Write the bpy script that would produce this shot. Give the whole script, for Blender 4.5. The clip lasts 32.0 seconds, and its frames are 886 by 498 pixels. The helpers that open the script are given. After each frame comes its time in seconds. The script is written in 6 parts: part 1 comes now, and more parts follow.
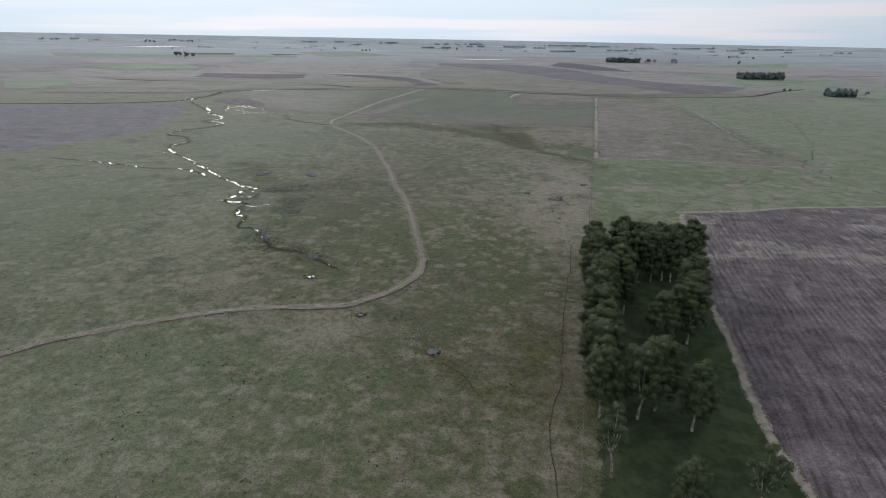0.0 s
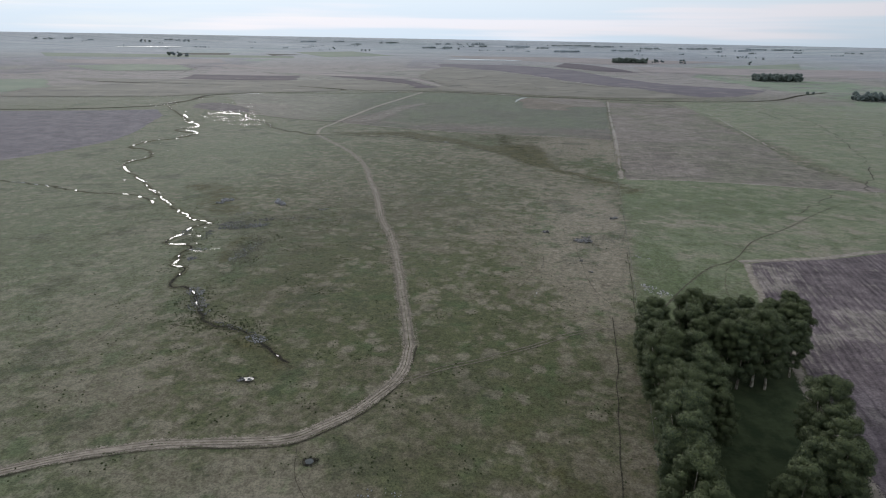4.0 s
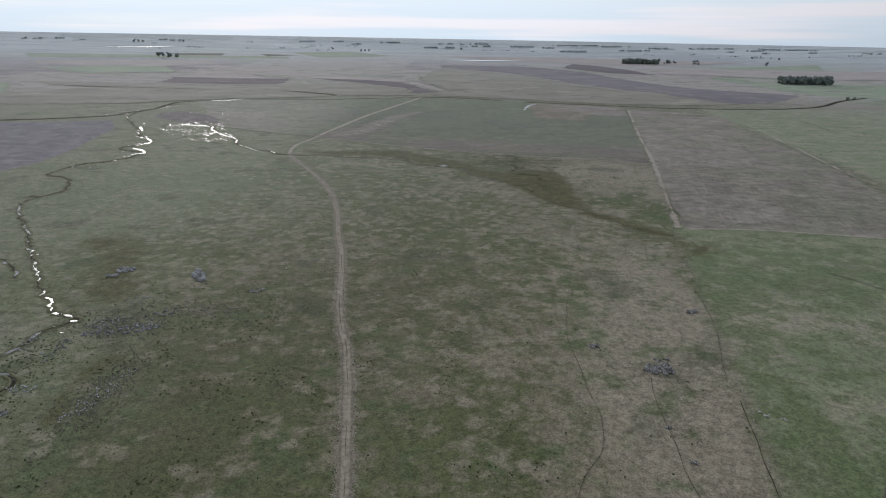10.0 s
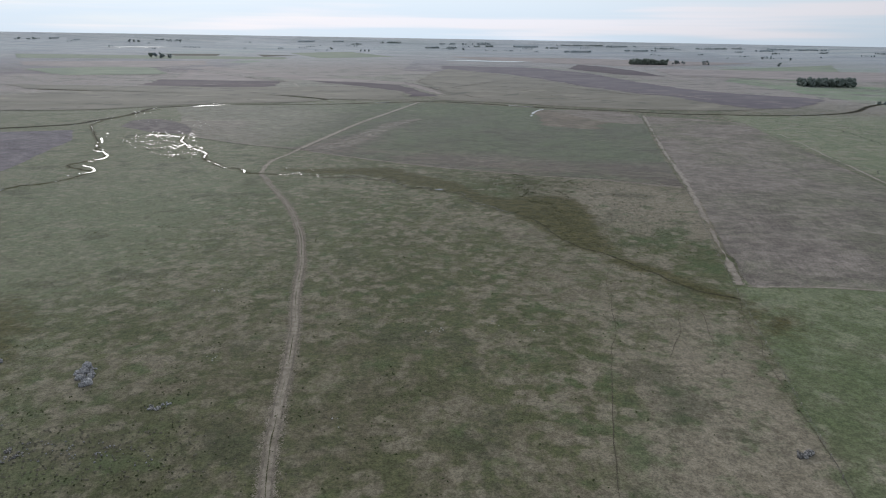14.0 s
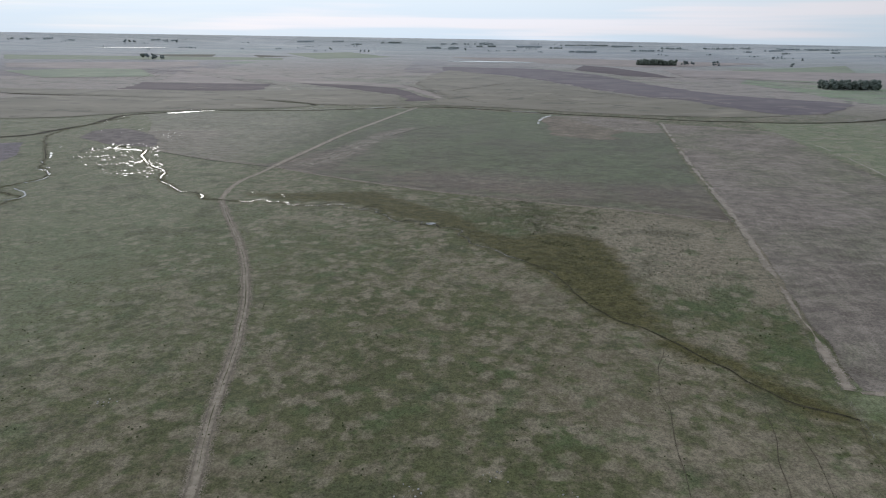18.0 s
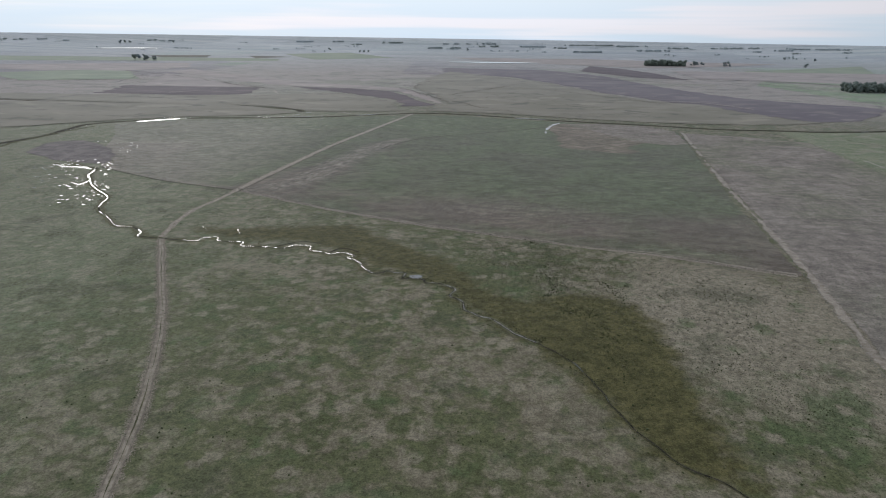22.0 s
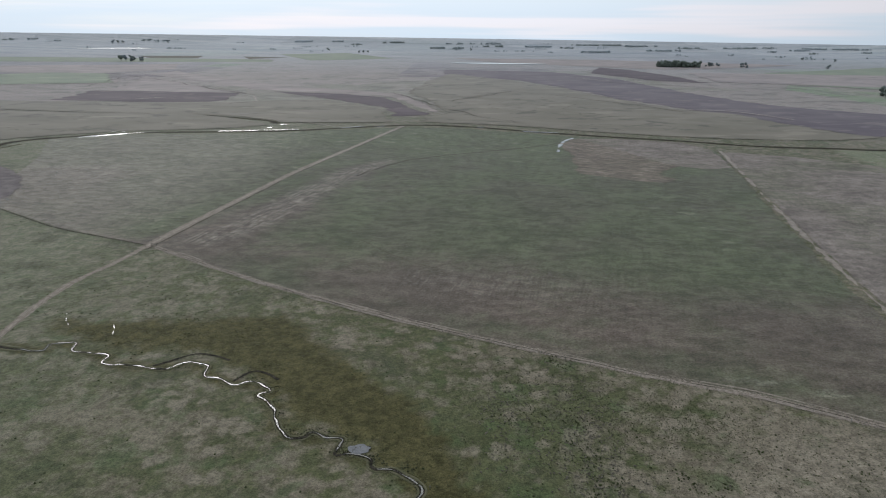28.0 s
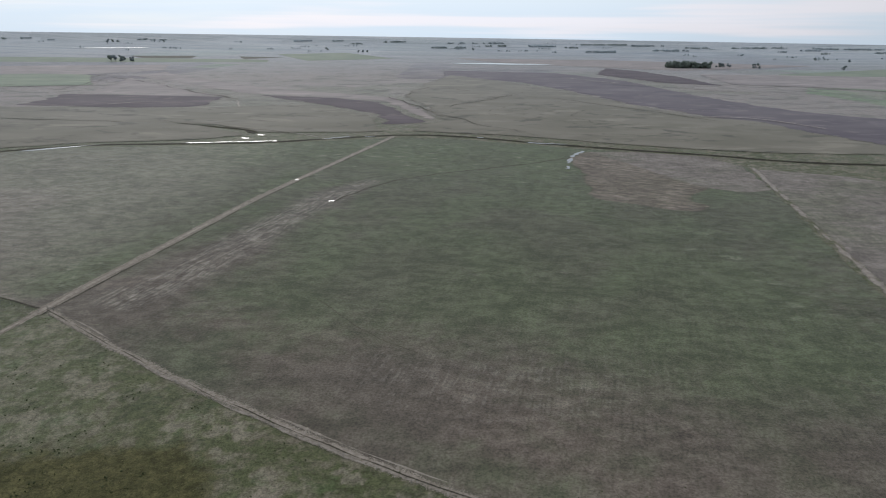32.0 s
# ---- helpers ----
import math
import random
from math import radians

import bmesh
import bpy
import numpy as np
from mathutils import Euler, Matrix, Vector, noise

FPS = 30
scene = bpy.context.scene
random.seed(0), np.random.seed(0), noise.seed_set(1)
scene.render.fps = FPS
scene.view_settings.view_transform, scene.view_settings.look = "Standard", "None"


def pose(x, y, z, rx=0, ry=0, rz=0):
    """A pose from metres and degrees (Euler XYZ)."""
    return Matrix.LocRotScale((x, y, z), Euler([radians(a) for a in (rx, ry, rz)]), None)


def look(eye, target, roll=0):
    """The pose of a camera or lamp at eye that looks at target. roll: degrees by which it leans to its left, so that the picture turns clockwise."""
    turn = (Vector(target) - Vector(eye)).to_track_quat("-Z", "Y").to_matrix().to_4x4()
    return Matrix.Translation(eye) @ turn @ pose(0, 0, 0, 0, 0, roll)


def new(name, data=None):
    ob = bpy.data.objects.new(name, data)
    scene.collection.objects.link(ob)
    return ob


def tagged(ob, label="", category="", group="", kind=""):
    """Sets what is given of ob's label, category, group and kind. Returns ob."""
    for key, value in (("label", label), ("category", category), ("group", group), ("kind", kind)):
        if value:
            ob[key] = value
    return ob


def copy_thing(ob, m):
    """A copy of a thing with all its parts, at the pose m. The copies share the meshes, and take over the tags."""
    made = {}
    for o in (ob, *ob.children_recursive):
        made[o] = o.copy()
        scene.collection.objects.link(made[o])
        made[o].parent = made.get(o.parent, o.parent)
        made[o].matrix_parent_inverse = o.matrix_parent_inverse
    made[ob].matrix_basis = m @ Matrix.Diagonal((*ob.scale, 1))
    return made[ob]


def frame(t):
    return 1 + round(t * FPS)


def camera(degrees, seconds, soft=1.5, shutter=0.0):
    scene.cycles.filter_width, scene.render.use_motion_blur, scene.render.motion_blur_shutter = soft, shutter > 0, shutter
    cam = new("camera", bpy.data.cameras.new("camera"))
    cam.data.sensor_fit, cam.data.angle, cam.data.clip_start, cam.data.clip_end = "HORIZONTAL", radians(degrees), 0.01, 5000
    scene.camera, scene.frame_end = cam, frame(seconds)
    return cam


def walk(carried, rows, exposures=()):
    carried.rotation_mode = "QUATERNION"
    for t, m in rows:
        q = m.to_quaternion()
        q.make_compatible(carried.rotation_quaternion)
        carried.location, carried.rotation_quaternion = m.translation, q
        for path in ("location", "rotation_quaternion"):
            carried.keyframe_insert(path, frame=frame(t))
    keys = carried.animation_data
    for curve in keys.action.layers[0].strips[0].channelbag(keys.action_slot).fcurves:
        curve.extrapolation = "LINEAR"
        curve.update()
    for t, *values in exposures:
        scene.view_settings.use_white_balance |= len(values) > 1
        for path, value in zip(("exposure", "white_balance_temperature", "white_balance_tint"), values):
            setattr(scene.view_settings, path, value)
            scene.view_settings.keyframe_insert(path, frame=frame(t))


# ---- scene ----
EXPOSURE = 0.08
# camera: a drone about 100 m up, flying straight ahead at some 20 m/s
cam = camera(72.24, 32.0, soft=1.1)


def aim(x, y, z, yaw, pitch, roll):
    """A pose from a place and degrees: yaw to the left of north, pitch above the level, roll."""
    a, b = radians(yaw), radians(pitch)
    return look((x, y, z), (x - 100 * math.sin(a) * math.cos(b), y + 100 * math.cos(a) * math.cos(b), z + 100 * math.sin(b)), roll)


PATH = [
    (0, 0.0, 0.0, 100.0, 0.0, -19.287, 0.886),
    (2, 0.73, 41.28, 99.8, 0.067, -19.295, 0.902),
    (4, 1.64, 82.45, 99.63, 0.143, -19.304, 0.911),
    (6, 2.72, 123.49, 99.49, 0.227, -19.313, 0.912),
    (8, 3.99, 164.39, 99.38, 0.32, -19.322, 0.906),
    (10, 5.44, 205.13, 99.32, 0.422, -19.331, 0.893),
    (12, 7.08, 245.7, 99.29, 0.531, -19.339, 0.874),
    (14, 8.89, 286.09, 99.32, 0.648, -19.347, 0.85),
    (16, 10.89, 326.29, 99.38, 0.771, -19.354, 0.822),
    (18, 13.05, 366.29, 99.51, 0.901, -19.362, 0.792),
    (20, 15.36, 406.11, 99.68, 1.035, -19.37, 0.762),
    (22, 17.81, 445.74, 99.91, 1.173, -19.38, 0.733),
    (24, 20.37, 485.2, 100.2, 1.314, -19.394, 0.709),
    (26, 23.03, 524.51, 100.54, 1.455, -19.412, 0.692),
    (28, 25.76, 563.7, 100.95, 1.595, -19.435, 0.684),
    (30, 28.53, 602.81, 101.43, 1.732, -19.467, 0.69),
    (32, 31.32, 641.87, 101.96, 1.864, -19.507, 0.712),
]
walk(cam, [(row[0], aim(*row[1:])) for row in PATH], exposures=((0, EXPOSURE), (32, EXPOSURE)))

# ---- light: a low sun behind thin cloud, ahead and to the left ----
SUN_AZ, SUN_EL = radians(-23), radians(20)      # azimuth from +y towards +x
world = bpy.data.worlds.new("sky")
scene.world = world
world.use_nodes = True


class Nodes:
    """A short way to write node trees."""

    def __init__(self, tree):
        self.tree = tree

    def add(self, kind, values=None, operation=""):
        node = self.tree.nodes.new(kind)
        if operation:
            node.operation = operation
        for key, value in (values or {}).items():
            self.put(node.inputs[key], value)
        return node

    def put(self, socket, value):
        if isinstance(value, bpy.types.NodeSocket):
            self.tree.links.new(value, socket)
        else:
            socket.default_value = value

    def mix(self, fac, a, b, blend="MIX"):
        node = self.tree.nodes.new("ShaderNodeMix")
        node.data_type, node.blend_type = "RGBA", blend
        self.put(node.inputs[0], fac)
        self.put(node.inputs[6], colour(a))
        self.put(node.inputs[7], colour(b))
        return node.outputs[2]

    def maths(self, op, a, b=0.0, clamp=False):
        node = self.add("ShaderNodeMath", None, op)
        node.use_clamp = clamp
        self.put(node.inputs[0], a)
        self.put(node.inputs[1], b)
        return node.outputs[0]

    def ramp(self, value, low, high, to_low=0.0, to_high=1.0):
        node = self.add("ShaderNodeMapRange", {0: value, 1: low, 2: high, 3: to_low, 4: to_high})
        node.interpolation_type = "SMOOTHSTEP"
        return node.outputs[0]

    def scaled(self, place, x, y, z):
        return self.add("ShaderNodeVectorMath", {0: place, 1: (x, y, z)}, operation="MULTIPLY").outputs[0]

    def noise(self, place, size, detail=4.0, rough=0.55, twist=0.0):
        """Noise whose blotches are about size metres across."""
        return self.add("ShaderNodeTexNoise", {"Vector": place, "Scale": 1.0 / size, "Detail": detail, "Roughness": rough, "Distortion": twist}).outputs[0]


def colour(value):
    return (*value, 1.0) if isinstance(value, tuple) and len(value) == 3 else value


wn = Nodes(world.node_tree)
world.node_tree.nodes.clear()
sky = wn.add("ShaderNodeTexSky")
sky.sky_type, sky.sun_disc, sky.sun_elevation, sky.sun_rotation = "NISHITA", False, SUN_EL, SUN_AZ
sky.air_density, sky.dust_density, sky.ozone_density = 1.0, 2.0, 2.0
way = wn.add("ShaderNodeTexCoord").outputs["Generated"]
bands = wn.noise(wn.scaled(way, 1.2, 1.2, 16.0), 0.9, 5, 0.55, 0.6)
veil = wn.ramp(bands, 0.30, 0.62, 0.90, 0.99)
up = wn.add("ShaderNodeSeparateXYZ", {0: way}).outputs[2]
pale = wn.mix(wn.ramp(up, -0.01, 0.09), (0.60, 0.71, 0.83), (0.73, 0.82, 0.91))
toward = wn.add("ShaderNodeVectorMath", {0: way, 1: (math.sin(SUN_AZ), math.cos(SUN_AZ), 0.0)}, operation="DOT_PRODUCT").outputs["Value"]
streak = wn.ramp(wn.noise(wn.scaled(way, 0.8, 0.8, 22.0), 0.6, 3, 0.5), 0.52, 0.66, 0.0, 0.7)
cloud = wn.mix(streak, pale, (0.86, 0.82, 0.87))
shine = wn.ramp(toward, 0.45, 1.0, 0.82, 1.08)          # the cloud is brighter in front of the sun
cloud = wn.mix(1.0, cloud, wn.add("ShaderNodeCombineColor", {0: shine, 1: shine, 2: shine}).outputs[0], "MULTIPLY")
dim = wn.mix(1.0, sky.outputs[0], (0.06, 0.06, 0.06), "MULTIPLY")
both = wn.mix(veil, dim, cloud)
# the sun's wide aureole in the thin cloud
sun_dot = wn.add("ShaderNodeVectorMath", {0: way, 1: (math.sin(SUN_AZ) * math.cos(SUN_EL), math.cos(SUN_AZ) * math.cos(SUN_EL), math.sin(SUN_EL))}, operation="DOT_PRODUCT").outputs["Value"]
aureole = wn.maths("MULTIPLY", wn.maths("POWER", wn.maths("MAXIMUM", sun_dot, 0.0), 110.0), 5.0)
both = wn.mix(1.0, both, wn.mix(1.0, (1.0, 0.97, 0.90), wn.add("ShaderNodeCombineColor", {0: aureole, 1: aureole, 2: aureole}).outputs[0], "MULTIPLY"), "ADD")
out = wn.add("ShaderNodeOutputWorld")
back = wn.add("ShaderNodeBackground", {"Color": both, "Strength": 1.0})
world.node_tree.links.new(back.outputs[0], out.inputs[0])

lamp = bpy.data.lights.new("sun", "SUN")
lamp.energy, lamp.angle, lamp.color = 1.5, radians(26), (1.0, 0.97, 0.93)
sun = new("sun", lamp)
sun_way = Vector((math.sin(SUN_AZ) * math.cos(SUN_EL), math.cos(SUN_AZ) * math.cos(SUN_EL), math.sin(SUN_EL)))
sun.matrix_world = look(sun_way * 400, (0, 0, 0))

# ---- materials ----


def surface(name, paint, rough=0.9, bump=None, sheen=0.0, spec=0.12, alpha=None, metal=0.0, ior=1.45, tint=(0.80, 0.86, 1.0)):
    """A node material. paint and bump are functions of the node writer and the world place; bump gives (height, metres)."""
    m = bpy.data.materials.new(name)
    m.use_nodes = True
    n = Nodes(m.node_tree)
    shader = m.node_tree.nodes["Principled BSDF"]
    place = n.add("ShaderNodeNewGeometry").outputs["Position"]
    n.put(shader.inputs["Base Color"], colour(paint(n, place)))
    n.put(shader.inputs["Roughness"], rough)
    n.put(shader.inputs["Specular IOR Level"], spec)
    n.put(shader.inputs["Metallic"], metal)
    n.put(shader.inputs["IOR"], ior)
    if sheen:
        n.put(shader.inputs["Sheen Weight"], sheen(n, place) if callable(sheen) else sheen)
        n.put(shader.inputs["Sheen Roughness"], 0.22)
        n.put(shader.inputs["Sheen Tint"], (*tint, 1.0))
    if bump:
        high, deep = bump(n, place)
        node = n.add("ShaderNodeBump", {"Height": high, "Distance": deep, "Strength": 1.0})
        n.put(shader.inputs["Normal"], node.outputs[0])
    if alpha:
        n.put(shader.inputs["Alpha"], alpha(n, place))
    return m


def attr(n, name):
    node = n.add("ShaderNodeAttribute")
    node.attribute_name = name
    return node.outputs["Fac"]


def ragged(size, low=0.25, high=0.6, strength=0.9):
    """Alpha that frays into scattered flecks towards the edge of a strip or sheet, along its 'edge' attribute."""
    mid = (low + high) / 2

    def alpha(n, place):
        wild = n.maths("MULTIPLY", n.maths("SUBTRACT", n.noise(place, size, 4, 0.65), 0.5), strength)
        flecks = n.maths("MULTIPLY", n.maths("SUBTRACT", n.noise(place, min(size * 0.25, 0.4), 2, 0.8), 0.5), 4.0 * (high - low))
        return n.ramp(n.maths("ADD", n.maths("ADD", attr(n, "edge"), wild), flecks), mid - 0.03, mid + 0.03)
    return alpha


# bluish sheen, strongest at flat angles, stands in for haze over the land
SHEEN = 0.22


def pasture_paint(n, place):
    patch = n.noise(place, 7.5, 3, 0.5, 0.4)
    small = n.noise(place, 3.2, 3, 0.6, 0.3)
    wide = n.noise(place, 42.0, 4, 0.6, 0.3)
    fine = n.noise(place, 0.9, 4, 0.7)
    lush, dry, wet, far, grazed, west, dull = (attr(n, k) for k in ("lush", "dry", "wet", "far", "grazed", "west", "dull"))
    # how green: patches of sward among withered grass
    green = n.maths("ADD", n.maths("MULTIPLY", patch, 0.62), n.maths("MULTIPLY", small, 0.34))
    green = n.maths("ADD", green, n.maths("MULTIPLY", wide, 0.40))
    green = n.maths("ADD", green, n.maths("MULTIPLY", n.maths("SUBTRACT", lush, dry), 0.17))
    green = n.maths("ADD", green, n.maths("MULTIPLY", n.maths("SUBTRACT", fine, 0.5), 0.18))
    sward = n.mix(n.ramp(n.noise(place, 30.0, 3, 0.5), 0.35, 0.65), (0.060, 0.067, 0.032), (0.084, 0.090, 0.045))
    straw = n.mix(n.ramp(n.noise(place, 24.0, 4), 0.35, 0.68), (0.127, 0.111, 0.081), (0.169, 0.147, 0.112))
    base = n.mix(n.ramp(green, 0.55, 0.77), straw, sward)
    base = n.mix(n.ramp(dry, 0.35, 1.1, 0.0, 0.65), base, n.mix(n.ramp(small, 0.38, 0.62), (0.150, 0.131, 0.100), (0.226, 0.199, 0.158)))
    # vivid short grass
    base = n.mix(n.ramp(n.maths("ADD", n.noise(place, 12.0, 5, 0.6), n.maths("MULTIPLY", lush, 0.12)), 0.54, 0.70, 0.0, 0.7), base, (0.058, 0.082, 0.036))
    # pale withered clumps a few metres across
    shift = n.add("ShaderNodeVectorMath", {0: place, 1: n.scaled(n.add("ShaderNodeTexNoise", {"Vector": place, "Scale": 0.3, "Detail": 3.0}).outputs["Color"], 3.2, 3.2, 0.0)}, operation="ADD").outputs[0]
    tuft = n.add("ShaderNodeTexVoronoi", {"Vector": n.scaled(shift, 1 / 7.5, 1 / 7.5, 0.0), "Scale": 1.0, "Randomness": 0.95}).outputs["Distance"]
    tuft = n.maths("ADD", tuft, n.maths("MULTIPLY", n.maths("SUBTRACT", small, 0.5), 0.7))
    often = n.ramp(n.maths("ADD", n.noise(place, 38.0, 3, 0.5), n.maths("MULTIPLY", dry, 0.15)), 0.34, 0.58, 0.25, 0.85)
    base = n.mix(n.maths("MULTIPLY", n.ramp(tuft, 0.47, 0.20), often), base, (0.172, 0.151, 0.116))
    base = n.mix(n.maths("MULTIPLY", dull, n.ramp(n.noise(place, 9.0, 4, 0.6), 0.36, 0.62, 0.15, 0.65)), base, (0.070, 0.064, 0.040))
    # sunward pasture is paled: glare and haze put into its colour
    base = n.mix(n.maths("MULTIPLY", west, 0.48), base, (0.162, 0.172, 0.120))
    # dull dark tussock ground
    tuss = n.ramp(n.maths("ADD", n.noise(place, 30.0, 5, 0.6), n.maths("MULTIPLY", n.noise(place, 2.4, 3, 0.7), 0.35)), 0.70, 0.84, 0.0, 0.5)
    base = n.mix(tuss, base, (0.044, 0.049, 0.030))
    # the eastern paddock: an even, paler green turf with thin withered bands
    turf = n.mix(n.ramp(n.noise(place, 32.0, 5, 0.6, 0.5), 0.36, 0.66), (0.115, 0.134, 0.079), (0.155, 0.166, 0.105))
    turf = n.mix(n.ramp(n.maths("ADD", n.noise(n.scaled(place, 0.7, 1.0, 1.0), 17.0, 5, 0.62), n.maths("MULTIPLY", dry, 0.30)), 0.46, 0.70, 0.0, 0.9), turf, (0.206, 0.184, 0.146))
    turf = n.mix(n.ramp(n.maths("ADD", n.noise(place, 9.0, 5, 0.62), n.maths("MULTIPLY", lush, 0.16)), 0.50, 0.66, 0.0, 0.7), turf, (0.072, 0.094, 0.042))
    base = n.mix(n.maths("MULTIPLY", grazed, 0.88), base, turf)
    bog = n.mix(n.ramp(n.noise(place, 5.0, 5, 0.7), 0.35, 0.65), (0.043, 0.042, 0.017), (0.080, 0.073, 0.032))
    base = n.mix(n.ramp(n.maths("ADD", wet, n.maths("MULTIPLY", n.maths("SUBTRACT", n.noise(place, 8.0, 5, 0.65), 0.5), 0.8)), 0.3, 0.62), base, bog)
    # far land: a patchwork of big paddocks, some haze worked into the tones
    cell = n.add("ShaderNodeTexVoronoi", {"Vector": n.scaled(place, 1 / 420, 1 / 700, 0), "Scale": 1.0, "Randomness": 0.9})
    cell.distance = "CHEBYCHEV"
    pick = n.add("ShaderNodeSeparateColor", {0: cell.outputs["Color"]}).outputs
    crop = n.mix(n.ramp(pick[0], 0.45, 0.55), (0.185, 0.160, 0.142), (0.152, 0.142, 0.110))
    crop = n.mix(n.ramp(pick[1], 0.70, 0.72), crop, (0.117, 0.095, 0.101))
    crop = n.mix(n.ramp(pick[2], 0.80, 0.82), crop, (0.123, 0.165, 0.088))
    crop = n.mix(n.ramp(n.noise(place, 110.0, 6, 0.65), 0.44, 0.62, 0.0, 0.6), crop, (0.220, 0.185, 0.169))
    crop = n.mix(n.ramp(n.noise(place, 60.0, 6, 0.68, 0.8), 0.54, 0.66, 0.0, 0.8), crop, (0.079, 0.079, 0.057))
    crop = n.mix(n.ramp(n.noise(n.scaled(place, 0.4, 1.0, 1.0), 60.0, 5, 0.65, 0.4), 0.54, 0.66, 0.0, 0.6), crop, (0.226, 0.198, 0.174))
    crop = n.mix(n.ramp(n.noise(n.scaled(place, 0.6, 1.0, 1.0), 38.0, 5, 0.65, 0.6), 0.54, 0.62, 0.0, 0.7), crop, (0.079, 0.075, 0.057))
    # outermost tones: distance haze painted into the ground, paler and bluer
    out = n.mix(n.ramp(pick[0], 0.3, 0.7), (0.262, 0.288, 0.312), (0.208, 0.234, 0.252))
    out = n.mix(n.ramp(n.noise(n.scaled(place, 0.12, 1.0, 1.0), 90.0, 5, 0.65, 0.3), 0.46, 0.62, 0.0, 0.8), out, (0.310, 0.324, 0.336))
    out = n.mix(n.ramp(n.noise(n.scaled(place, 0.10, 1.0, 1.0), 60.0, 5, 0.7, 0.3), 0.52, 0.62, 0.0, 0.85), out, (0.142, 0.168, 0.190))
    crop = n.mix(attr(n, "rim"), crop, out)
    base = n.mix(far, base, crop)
    speck = n.ramp(n.noise(place, 0.55, 3, 0.75), 0.32, 0.62, 0.69, 1.22)
    speck = n.maths("MULTIPLY", speck, n.ramp(n.noise(place, 1.9, 4, 0.7), 0.36, 0.62, 0.80, 1.18))
    return n.mix(1.0, base, n.add("ShaderNodeCombineColor", {0: speck, 1: speck, 2: speck}).outputs[0], "MULTIPLY")


def grass_bump(n, place):
    return n.maths("ADD", n.noise(place, 0.7, 4, 0.7), n.maths("MULTIPLY", n.noise(place, 4.0, 4, 0.6), 1.5)), 0.20


